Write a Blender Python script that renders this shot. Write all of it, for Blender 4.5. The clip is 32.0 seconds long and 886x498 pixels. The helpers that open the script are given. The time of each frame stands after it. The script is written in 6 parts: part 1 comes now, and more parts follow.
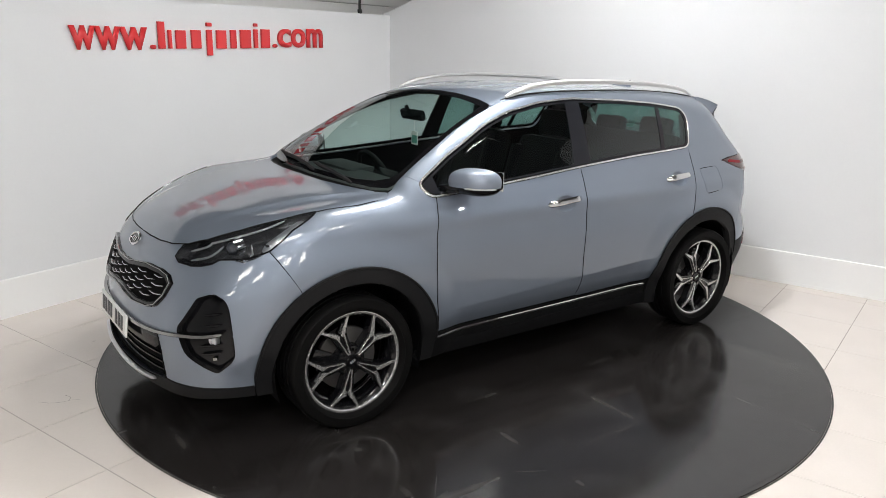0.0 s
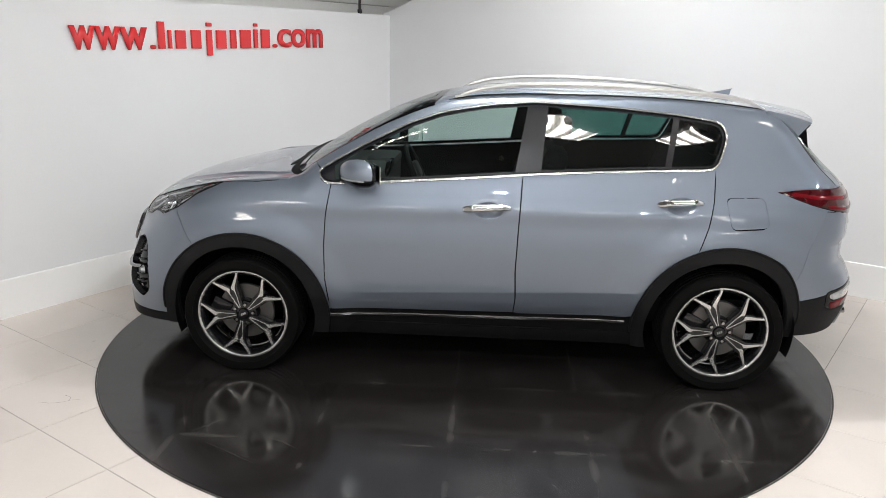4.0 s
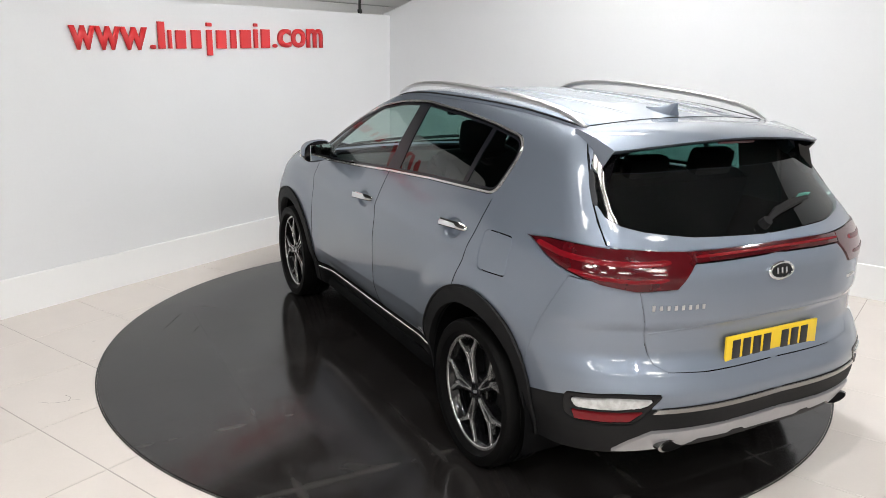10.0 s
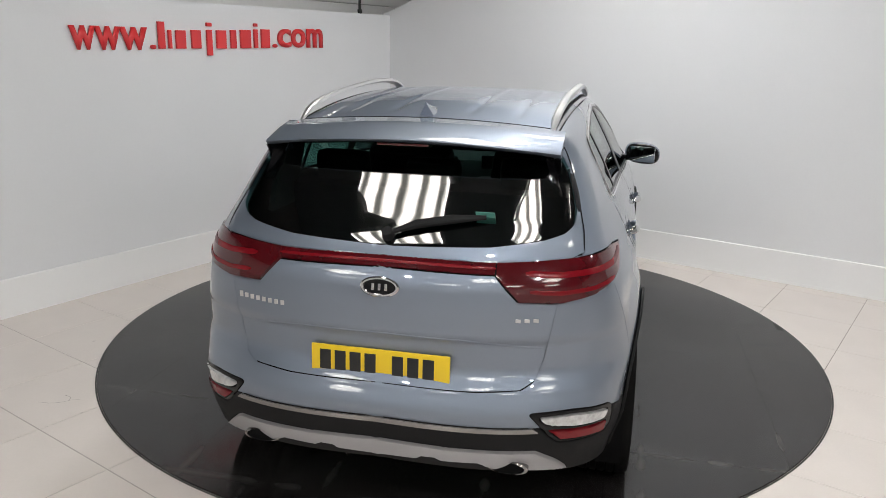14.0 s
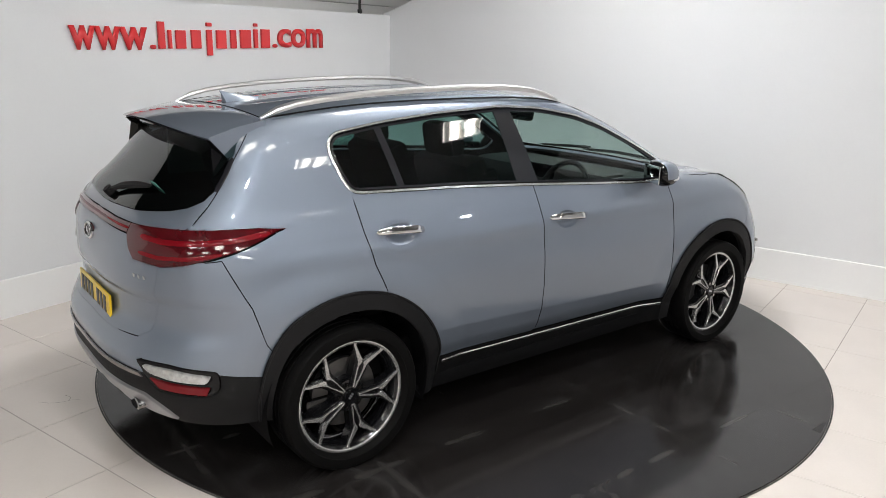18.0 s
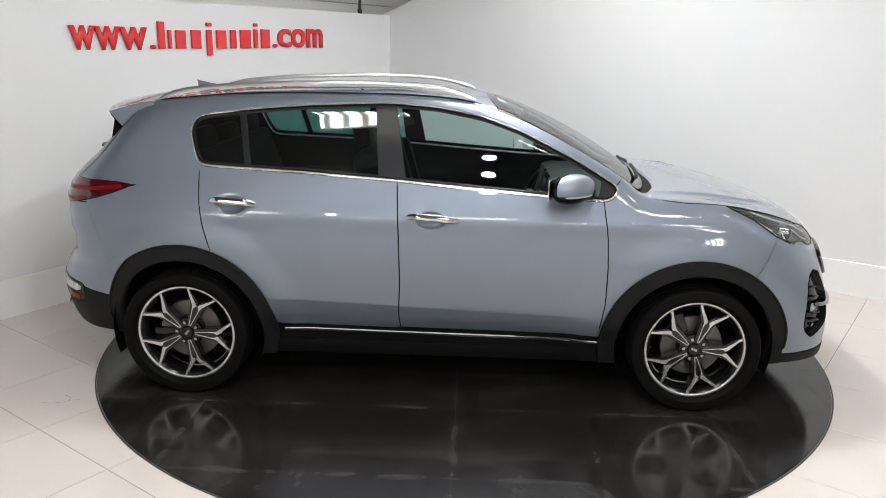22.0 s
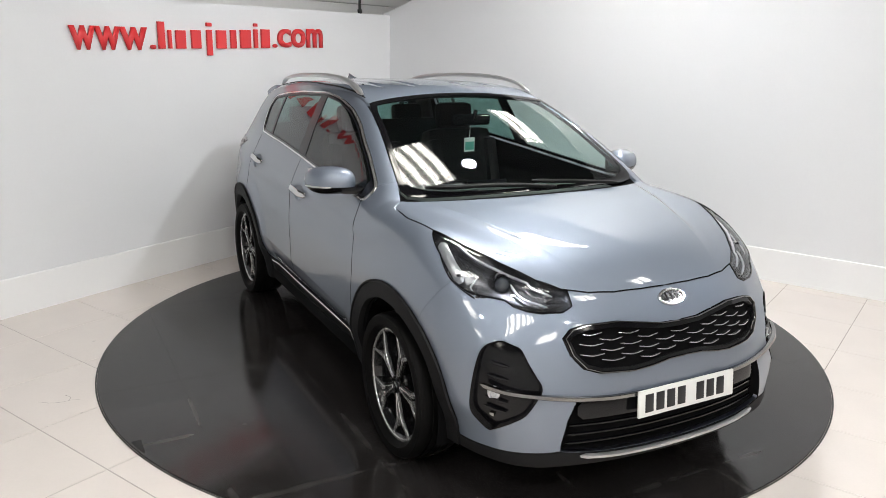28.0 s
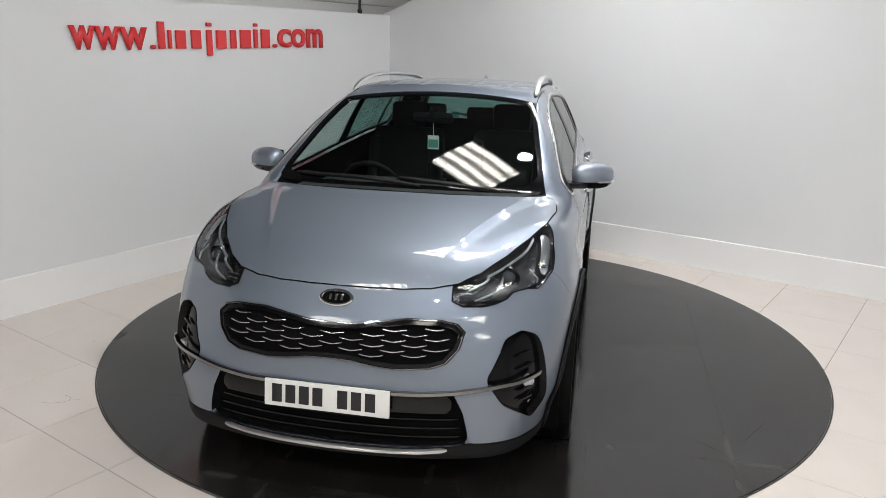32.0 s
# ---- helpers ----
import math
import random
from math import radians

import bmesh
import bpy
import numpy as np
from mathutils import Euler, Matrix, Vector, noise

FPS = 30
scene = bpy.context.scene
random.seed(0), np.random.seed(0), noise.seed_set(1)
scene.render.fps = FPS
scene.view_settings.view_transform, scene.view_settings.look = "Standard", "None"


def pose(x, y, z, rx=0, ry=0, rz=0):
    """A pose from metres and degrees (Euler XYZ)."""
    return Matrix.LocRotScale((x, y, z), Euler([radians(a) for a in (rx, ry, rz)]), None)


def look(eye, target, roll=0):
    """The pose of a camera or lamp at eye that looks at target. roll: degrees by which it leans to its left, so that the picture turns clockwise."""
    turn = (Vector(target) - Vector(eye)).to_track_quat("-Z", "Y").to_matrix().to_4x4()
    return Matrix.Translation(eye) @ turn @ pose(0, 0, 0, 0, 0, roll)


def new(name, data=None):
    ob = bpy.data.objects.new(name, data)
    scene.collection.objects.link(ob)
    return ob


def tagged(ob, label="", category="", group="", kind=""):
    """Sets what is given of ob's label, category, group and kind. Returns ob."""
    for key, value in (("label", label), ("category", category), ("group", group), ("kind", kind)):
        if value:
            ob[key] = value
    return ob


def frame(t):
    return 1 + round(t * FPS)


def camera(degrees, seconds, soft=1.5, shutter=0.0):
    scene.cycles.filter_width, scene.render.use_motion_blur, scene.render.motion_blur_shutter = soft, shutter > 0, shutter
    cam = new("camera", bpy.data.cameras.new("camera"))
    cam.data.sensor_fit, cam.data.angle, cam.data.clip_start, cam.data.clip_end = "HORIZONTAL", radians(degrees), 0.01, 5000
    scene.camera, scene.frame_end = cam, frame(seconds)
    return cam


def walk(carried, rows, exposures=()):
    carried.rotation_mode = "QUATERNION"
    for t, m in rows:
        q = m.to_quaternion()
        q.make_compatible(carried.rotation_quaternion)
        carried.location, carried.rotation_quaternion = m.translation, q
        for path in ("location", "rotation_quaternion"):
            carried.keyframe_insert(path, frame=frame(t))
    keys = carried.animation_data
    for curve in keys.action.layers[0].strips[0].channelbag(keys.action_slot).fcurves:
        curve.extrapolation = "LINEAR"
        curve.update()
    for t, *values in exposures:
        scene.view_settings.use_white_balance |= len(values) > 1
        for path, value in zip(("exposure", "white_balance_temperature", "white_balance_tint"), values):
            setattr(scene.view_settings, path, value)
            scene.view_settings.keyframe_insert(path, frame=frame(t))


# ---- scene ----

# ---- camera: stands still on a tripod ----
cam = camera(60.21, 32.0, soft=0.7, shutter=0.0)
EYE = Vector((0.0, -4.812, 1.850))
SHOT = look(EYE, EYE + Vector((-0.02666, 0.96581, -0.25786)), 1.075)
walk(cam, [(0.0, SHOT), (32.0, SHOT)], exposures=[(0.0, 0.60, 6500, 10), (3.0, 0.60, 6500, 10), (6.0, 0.69, 6500, 10), (9.0, 0.71, 6500, 10), (11.0, 0.69, 6500, 10), (12.0, 0.61, 6500, 10), (13.0, 0.47, 6500, 10), (14.0, 0.20, 6500, 10), (17.0, 0.44, 6500, 10), (18.0, 0.47, 6500, 10), (19.0, 0.46, 6500, 10), (20.0, 0.63, 6500, 10), (23.0, 0.62, 6500, 10), (25.0, 0.62, 6500, 10), (28.0, 0.65, 6500, 10), (29.0, 0.57, 6500, 10), (30.0, 0.32, 6500, 10), (31.0, 0.29, 6500, 10), (32.0, 0.29, 6500, 10)])

# heading of the turntable, degrees, second by second
TURN = [(0, 216.97), (1, 207.14), (2, 197.34), (3, 187.63), (4, 178.02), (5, 168.42), (6, 158.84), (7, 149.15), (8, 139.2),
        (9, 129.28), (10, 119.45), (11, 109.5), (12, 99.42), (13, 89.25), (14, 79.0), (15, 68.98), (16, 59.03), (17, 49.05),
        (18, 39.05), (19, 29.14), (20, 19.26), (21, 9.33), (22, -0.58), (23, -10.49), (24, -20.42), (25, -30.44), (26, -40.4),
        (27, -50.3), (28, -60.25), (29, -70.4), (30, -80.55), (31, -90.56), (32, -100.4)]
CAR_X, CAR_Y = -0.113, -0.145      # the car's middle, off the turntable's axis

# ---- light ----
world = bpy.data.worlds.new("world")
world.use_nodes = True
world.node_tree.nodes["Background"].inputs[0].default_value = (0.9, 0.93, 1.0, 1)
world.node_tree.nodes["Background"].inputs[1].default_value = 0.05
scene.world = world


# ---- materials ----
def mat(name, colour, rough=0.5, metal=0.0, grain=0.0, scale=30.0, bump=0.0, stain=0.0, stain_scale=2.0, rvar=0.0, **more):
    """A procedural material: base colour with fine grain and broad stains, roughness variation and bump."""
    m = bpy.data.materials.new(name)
    m.use_nodes = True
    nt = m.node_tree
    b = nt.nodes["Principled BSDF"]
    b.inputs["Base Color"].default_value = (*colour, 1)
    b.inputs["Roughness"].default_value = rough
    b.inputs["Metallic"].default_value = metal
    for k, v in more.items():
        b.inputs[k.replace("_", " ")].default_value = v
    co = nt.nodes.new("ShaderNodeTexCoord")
    fine = nt.nodes.new("ShaderNodeTexNoise")
    fine.inputs["Scale"].default_value, fine.inputs["Detail"].default_value = scale, 6
    broad = nt.nodes.new("ShaderNodeTexNoise")
    broad.inputs["Scale"].default_value, broad.inputs["Detail"].default_value = stain_scale, 5
    nt.links.new(co.outputs["Object"], fine.inputs["Vector"])
    nt.links.new(co.outputs["Object"], broad.inputs["Vector"])
    if grain or stain:
        v1 = nt.nodes.new("ShaderNodeMapRange")
        v1.inputs["To Min"].default_value, v1.inputs["To Max"].default_value = 1 - grain, 1 + grain
        nt.links.new(fine.outputs["Fac"], v1.inputs["Value"])
        v2 = nt.nodes.new("ShaderNodeMapRange")
        v2.inputs["To Min"].default_value, v2.inputs["To Max"].default_value = 1 - stain, 1 + stain
        nt.links.new(broad.outputs["Fac"], v2.inputs["Value"])
        mul = nt.nodes.new("ShaderNodeMath")
        mul.operation = "MULTIPLY"
        nt.links.new(v1.outputs[0], mul.inputs[0])
        nt.links.new(v2.outputs[0], mul.inputs[1])
        hsv = nt.nodes.new("ShaderNodeHueSaturation")
        hsv.inputs["Color"].default_value = (*colour, 1)
        nt.links.new(mul.outputs[0], hsv.inputs["Value"])
        nt.links.new(hsv.outputs[0], b.inputs["Base Color"])
    if rvar:
        v3 = nt.nodes.new("ShaderNodeMapRange")
        v3.inputs["To Min"].default_value, v3.inputs["To Max"].default_value = max(0.02, rough - rvar), rough + rvar
        nt.links.new(broad.outputs["Fac"], v3.inputs["Value"])
        nt.links.new(v3.outputs[0], b.inputs["Roughness"])
    if bump:
        bp = nt.nodes.new("ShaderNodeBump")
        bp.inputs["Strength"].default_value, bp.inputs["Distance"].default_value = bump, 0.002
        nt.links.new(fine.outputs["Fac"], bp.inputs["Height"])
        nt.links.new(bp.outputs[0], b.inputs["Normal"])
    return m


def glow(name, colour, strength):
    m = bpy.data.materials.new(name)
    m.use_nodes = True
    b = m.node_tree.nodes["Principled BSDF"]
    b.inputs["Base Color"].default_value = (*colour, 1)
    b.inputs["Emission Color"].default_value = (*colour, 1)
    b.inputs["Emission Strength"].default_value = strength
    return m


M_WALL = mat("wall_paint", (0.768, 0.778, 0.800), 0.55, grain=0.015, scale=60, bump=0.15, stain=0.03, stain_scale=1.2)
M_SKIRT = mat("skirting_gloss", (0.865, 0.868, 0.875), 0.35, grain=0.01, stain=0.02)
M_TILE = mat("floor_tile", (0.705, 0.645, 0.605), 0.16, grain=0.03, scale=90, stain=0.05, stain_scale=3, rvar=0.06)
M_GROUT = mat("grout", (0.24, 0.22, 0.20), 0.9, grain=0.1)
M_DISC = mat("turntable_tile", (0.0170, 0.0150, 0.0146), 0.125, Specular_IOR_Level=0.43, grain=0.25, scale=140, stain=0.3, stain_scale=3.5, rvar=0.06)
M_JOINT = mat("dusty_joint", (0.045, 0.042, 0.041), 0.9, grain=0.3, scale=40, stain=0.5, stain_scale=4)
# dull dusty smears on the turntable's tiles
nt = M_DISC.node_tree
smear, ramp, blend, coord, dull = (nt.nodes.new("ShaderNode" + k) for k in ("TexNoise", "MapRange", "MixRGB", "TexCoord", "MixRGB"))
smear.inputs["Scale"].default_value, smear.inputs["Detail"].default_value, smear.inputs["Distortion"].default_value = 1.6, 9, 2.2
ramp.inputs["From Min"].default_value, ramp.inputs["From Max"].default_value = 0.50, 0.78
nt.links.new(coord.outputs["Object"], smear.inputs["Vector"])
nt.links.new(smear.outputs["Fac"], ramp.inputs["Value"])
bsdf = nt.nodes["Principled BSDF"]
base = bsdf.inputs["Base Color"].links[0].from_socket
nt.links.new(ramp.outputs[0], blend.inputs["Fac"])
nt.links.new(base, blend.inputs["Color1"])
blend.inputs["Color2"].default_value = (0.034, 0.032, 0.032, 1)
nt.links.new(blend.outputs[0], bsdf.inputs["Base Color"])
gloss = bsdf.inputs["Roughness"].links[0].from_socket
nt.links.new(ramp.outputs[0], dull.inputs["Fac"])
nt.links.new(gloss, dull.inputs["Color1"])
dull.inputs["Color2"].default_value = (0.24, 0.24, 0.24, 1)
nt.links.new(dull.outputs[0], bsdf.inputs["Roughness"])
# dust that has gathered in soft lines along the joints
sep, ping_x, ping_y, near, band, dusty, worn, dust = (nt.nodes.new("ShaderNode" + k) for k in ("SeparateXYZ", "Math", "Math", "Math", "MapRange", "Math", "MapRange", "MixRGB"))
nt.links.new(coord.outputs["Object"], sep.inputs[0])
for k, (node, shift) in enumerate(((ping_x, 0.008), (ping_y, -0.20))):
    add = nt.nodes.new("ShaderNodeMath")
    add.inputs[1].default_value = shift
    nt.links.new(sep.outputs[k], add.inputs[0])
    node.operation, node.inputs[1].default_value = "PINGPONG", 0.335
    nt.links.new(add.outputs[0], node.inputs[0])
    nt.links.new(node.outputs[0], near.inputs[k])
near.operation = "MINIMUM"
band.inputs["From Min"].default_value, band.inputs["From Max"].default_value = 0.0, 0.028
band.inputs["To Min"].default_value, band.inputs["To Max"].default_value = 1.0, 0.0
nt.links.new(near.outputs[0], band.inputs["Value"])
worn.inputs["From Min"].default_value, worn.inputs["From Max"].default_value = 0.42, 0.62
nt.links.new(smear.outputs["Fac"], worn.inputs["Value"])
dusty.operation = "MULTIPLY"
nt.links.new(band.outputs[0], dusty.inputs[0])
nt.links.new(worn.outputs[0], dusty.inputs[1])
nt.links.new(dusty.outputs[0], dust.inputs["Fac"])
nt.links.new(blend.outputs[0], dust.inputs["Color1"])
dust.inputs["Color2"].default_value = (0.050, 0.047, 0.045, 1)
nt.links.new(dust.outputs[0], bsdf.inputs["Base Color"])
M_RIM = mat("turntable_rim", (0.012, 0.012, 0.012), 0.5, grain=0.1)
M_RED = mat("red_acrylic", (0.74, 0.040, 0.045), 0.35, grain=0.03)
M_SHED = mat("shed_cladding", (0.70, 0.70, 0.71), 0.6, grain=0.05, stain=0.1)
M_ROOF = mat("roof_sheeting", (0.085, 0.085, 0.088), 0.6, grain=0.05, stain=0.12)
M_STEEL = mat("steelwork", (0.62, 0.62, 0.63), 0.5, grain=0.05)
M_BEAM = mat("beam_paint", (0.80, 0.80, 0.80), 0.5, grain=0.04, stain=0.08)
M_BLACKMETAL = mat("black_metal", (0.01, 0.01, 0.01), 0.5, grain=0.1)


def rooflight(name, strength):
    """A dirty corrugated translucent sheet with daylight behind it."""
    m = glow(name, (1.0, 0.97, 0.89), strength)
    nt = m.node_tree
    co, wave, noise_, mr, mul = (nt.nodes.new("ShaderNode" + k) for k in ("TexCoord", "TexWave", "TexNoise", "MapRange", "Math"))
    wave.bands_direction = "X"
    wave.inputs["Scale"].default_value, wave.inputs["Distortion"].default_value = 1.70, 0.5
    noise_.inputs["Scale"].default_value, noise_.inputs["Detail"].default_value = 9.0, 6
    nt.links.new(co.outputs["Object"], wave.inputs["Vector"])
    nt.links.new(co.outputs["Object"], noise_.inputs["Vector"])
    mul.operation = "MULTIPLY"
    nt.links.new(wave.outputs["Fac"], mul.inputs[0])
    nt.links.new(noise_.outputs["Fac"], mul.inputs[1])
    mr.inputs["From Min"].default_value, mr.inputs["From Max"].default_value = 0.05, 0.34
    mr.inputs["To Min"].default_value, mr.inputs["To Max"].default_value = strength * 0.06, strength * 1.1
    nt.links.new(mul.outputs[0], mr.inputs["Value"])
    nt.links.new(mr.outputs[0], nt.nodes["Principled BSDF"].inputs["Emission Strength"])
    return m


M_SKY = rooflight("translucent_sheet", 16.5)
# slightly weaker sheet for the added fill rooflights
M_SKY_FILL = rooflight("fill_translucent_sheet", 15.0)
M_LAMP = glow("lamp_lens", (0.95, 0.975, 1.0), 480.0)


# ---- mesh helpers ----
def mesh_ob(name, verts, faces, material, parent=None, smooth=False):
    me = bpy.data.meshes.new(name)
    me.from_pydata([tuple(v) for v in verts], [], faces)
    me.materials.append(material)
    if smooth:
        me.polygons.foreach_set("use_smooth", [True] * len(me.polygons))
    ob = new(name, me)
    ob.parent = parent
    return ob


def part(name, bm, material, parent, label="", smooth=False):
    me = bpy.data.meshes.new(name)
    bmesh.ops.recalc_face_normals(bm, faces=bm.faces)
    bm.to_mesh(me)
    bm.free()
    me.materials.append(material)
    if smooth:
        me.polygons.foreach_set("use_smooth", [True] * len(me.polygons))
        me.set_sharp_from_angle(angle=radians(38))
    ob = new(name, me)
    ob.parent = parent
    if label:
        tagged(ob, label)
    return ob


def box(bm, c, s, bevel=0.0, turn=None, seg=2):
    """A bevelled box with centre c and size s, added to bm."""
    r = bmesh.ops.create_cube(bm, size=1.0)
    vs = r["verts"]
    for v in vs:
        v.co = Vector((v.co.x * s[0], v.co.y * s[1], v.co.z * s[2]))
    if bevel:
        es = list({e for v in vs for e in v.link_edges})
        out = bmesh.ops.bevel(bm, geom=es, offset=bevel, segments=seg, profile=0.6, affect="EDGES")
        vs = list({v for f in out["faces"] for v in f.verts} | {v for v in vs if v.is_valid})
    m = Matrix.Translation(c) @ (turn.to_4x4() if turn else Matrix())
    for v in vs:
        v.co = m @ v.co
    return vs


def cyl(bm, a, b, r, r2=None, seg=24, caps=True):
    """A cylinder or cone from a to b."""
    a, b = Vector(a), Vector(b)
    d = b - a
    out = bmesh.ops.create_cone(bm, cap_ends=caps, segments=seg, radius1=r, radius2=r if r2 is None else r2, depth=d.length)
    m = Matrix.Translation((a + b) / 2) @ d.to_track_quat("Z", "Y").to_matrix().to_4x4()
    for v in out["verts"]:
        v.co = m @ v.co
    return out["verts"]


# ---- the room ----
CORNER = Vector((-0.852, 3.721))
DL = Vector((-0.521, -0.853))       # along the sign wall, away from the corner
DR = Vector((0.828, -0.561))        # along the plain wall, away from the corner
NL = Vector((0.853, -0.521))        # into the room
NR = Vector((-0.561, -0.828))


def wall_run(name, d, n, outline, thick, label):
    """A partition wall along d from the corner with its face turned to n; outline: distance along the wall, height."""
    bm = bmesh.new()
    front = [bm.verts.new((*(CORNER + d * u), z)) for u, z in outline]
    back = [bm.verts.new((*(CORNER + d * u - n * thick), z)) for u, z in outline]
    bm.faces.new(front)
    bm.faces.new(back[::-1])
    k = len(outline)
    for i in range(k):
        bm.faces.new((front[i], back[i], back[(i + 1) % k], front[(i + 1) % k]))
    ob = part(name, bm, M_WALL, None)
    tagged(ob, label, "wall", kind="structure")
    return ob


wall_run("wall_west", DL, NL, [(0, -0.02), (7.2, -0.02), (7.2, 2.145), (0, 2.145)], 0.14, "plain white painted partition wall with red lettering")
wall_run("wall_north", DR, NR, [(-0.15, -0.02), (8.0, -0.02), (8.0, 3.70), (4.35, 3.70), (0, 2.19), (-0.15, 2.145)], 0.14, "plain white painted partition wall behind the turntable")


def skirting(name, d, n, length):
    bm = bmesh.new()
    prof = [(0.002, -0.01), (0.014, -0.01), (0.014, 0.254), (0.011, 0.260), (0.002, 0.262)]
    rows = []
    for k in (0.02, length):
        rows.append([bm.verts.new((*(CORNER + d * k + n * o), z)) for o, z in prof])
    for i in range(len(prof) - 1):
        bm.faces.new((rows[0][i], rows[1][i], rows[1][i + 1], rows[0][i + 1]))
    bm.faces.new(rows[1])
    ob = part(name, bm, M_SKIRT, None)
    tagged(ob, "tall white gloss skirting board along the wall", "skirting", kind="structure")


skirting("baseboard_west", DL, NL, 7.2)
skirting("baseboard_north", DR, NR, 8.0)

# bed of grout under the floor tiles, out to the shed's walls
bm = bmesh.new()
box(bm, (0, 0, -0.06), (16, 20, 0.10))
tagged(part("floor", bm, M_GROUT, None), "grout bed under cream polished floor tiles", "floor", kind="structure")
FLOOR = bpy.data.objects["floor"]

# ---- the shed around the stand ----
bm = bmesh.new()
for c, s in (((0, 9.5, 2.3), (16, 0.2, 5)), ((0, -9.5, 2.3), (16, 0.2, 5)), ((-7.6, 0, 2.3), (0.2, 19.2, 5)), ((7.6, 0, 2.3), (0.2, 19.2, 5))):
    box(bm, c, s)
tagged(part("wall_shed", bm, M_SHED, None), "grey clad walls of the building around the stand", "wall", kind="structure")
ROOF_Z = 3.72
bm = bmesh.new()
box(bm, (0, 0, ROOF_Z + 0.06), (15.2, 19, 0.1))
tagged(part("ceiling", bm, M_ROOF, None), "grey sheeted shed roof", "ceiling", kind="structure")


def roof_sheet(x, y, w, d, turn, sheeting=M_SKY):
    """A corrugated rooflight sheet in the roof, with a thin cross bar."""
    bm = bmesh.new()
    n = 40
    rows = [[bm.verts.new((-w / 2 + w * i / n, q * d / 2, 0.012 * math.cos(2 * math.pi * i / n * 5))) for i in range(n + 1)] for q in (-1, 1)]
    for i in range(n):
        bm.faces.new((rows[0][i], rows[1][i], rows[1][i + 1], rows[0][i + 1]))
    ob = part("rooflight", bm, sheeting, None)
    ob.matrix_basis = pose(x, y, ROOF_Z - 0.02, 0, 0, turn)
    tagged(ob, "bright corrugated translucent sheet in the roof", "rooflight", "rooflights in the roof")
    bm = bmesh.new()
    box(bm, (0, -0.43 * d, -0.03), (w * 1.02, 0.02, 0.02))
    bars = part("glazing_bar", bm, M_STEEL, ob)


for x, y, w, d, turn in ((0.03, -0.12, 0.73, 0.90, 41), (1.22, 1.92, 0.42, 1.15, 36), (-1.0, -2.48, 0.88, 0.40, 6), (0.80, -2.58, 0.52, 0.36, -30), (2.06, -2.72, 0.50, 0.46, 45), (2.95, -1.12, 0.45, 0.40, 60)):
    roof_sheet(x, y, w, d, turn)
# unseen sheets added behind the camera as fill, their places chosen freely
for x, y in ((-3.0, -5.6), (0.1, -6.0), (3.1, -6.0), (-1.5, -7.8), (1.6, -7.8), (-4.2, -7.8), (4.2, -7.8)):
    roof_sheet(x, y, 0.9, 0.8, 8, M_SKY_FILL)


def high_bay(x, y, z, r, lens):
    """A round hanging lamp: dark reflector bell, bright lens and rod."""
    bm = bmesh.new()
    cyl(bm, (x, y, z + 0.02), (x, y, z + 0.16), r * 1.12, r * 0.5, 28)
    lamp = tagged(part("high_bay_lamp", bm, M_STEEL, None), "round lit high-bay lamp hanging from the roof, mostly added as fill", "lamp", "hanging lamps")
    bm = bmesh.new()
    cyl(bm, (x, y, z), (x, y, z + 0.018), r, r, 28)
    part("lens", bm, lens, lamp, "bright round lens")
    bm = bmesh.new()
    cyl(bm, (x, y, z + 0.15), (x, y, ROOF_Z), 0.008, None, 8)
    part("rod", bm, M_BLACKMETAL, lamp)


high_bay(0.62, 0.05, 3.42, 0.090, M_LAMP)
# more lamps out of view, added to brighten the walls and the car's sides
for y, row in ((-3.4, (0.16,)), (-5.2, (-1.7, 1.9)), (-2.0, (4.6,))):
    for x in row:
        high_bay(x, y, 3.35, 0.065, M_LAMP)

# ---- the car's skin: one smooth solid, cut into panels ----
def curve(xs, ys):
    """A smooth function through the given points (monotone cubic)."""
    xs, ys = np.array(xs, float), np.array(ys, float)
    h, d = np.diff(xs), np.diff(ys) / np.diff(xs)
    m = np.zeros_like(xs)
    for i in range(1, len(xs) - 1):
        if d[i - 1] * d[i] > 0:
            w1, w2 = 2 * h[i] + h[i - 1], h[i] + 2 * h[i - 1]
            m[i] = (w1 + w2) / (w1 / d[i - 1] + w2 / d[i])
    m[0], m[-1] = d[0], d[-1]

    def at(x):
        x = np.asarray(x, float)
        i = np.clip(np.searchsorted(xs, x) - 1, 0, len(xs) - 2)
        t = (x - xs[i]) / h[i]
        far = np.where(t < 0, m[0] * (x - xs[0]), np.where(t > 1, m[-1] * (x - xs[-1]), 0.0))
        t = np.clip(t, 0, 1)
        a = (1 + 2 * t) * (1 - t) ** 2 * ys[i] + t * (1 - t) ** 2 * h[i] * m[i]
        return a + t * t * (3 - 2 * t) * ys[i + 1] + t * t * (t - 1) * h[i] * m[i + 1] + far
    return at


def ease(t):
    t = np.clip(t, 0, 1)
    return t * t * (3 - 2 * t)


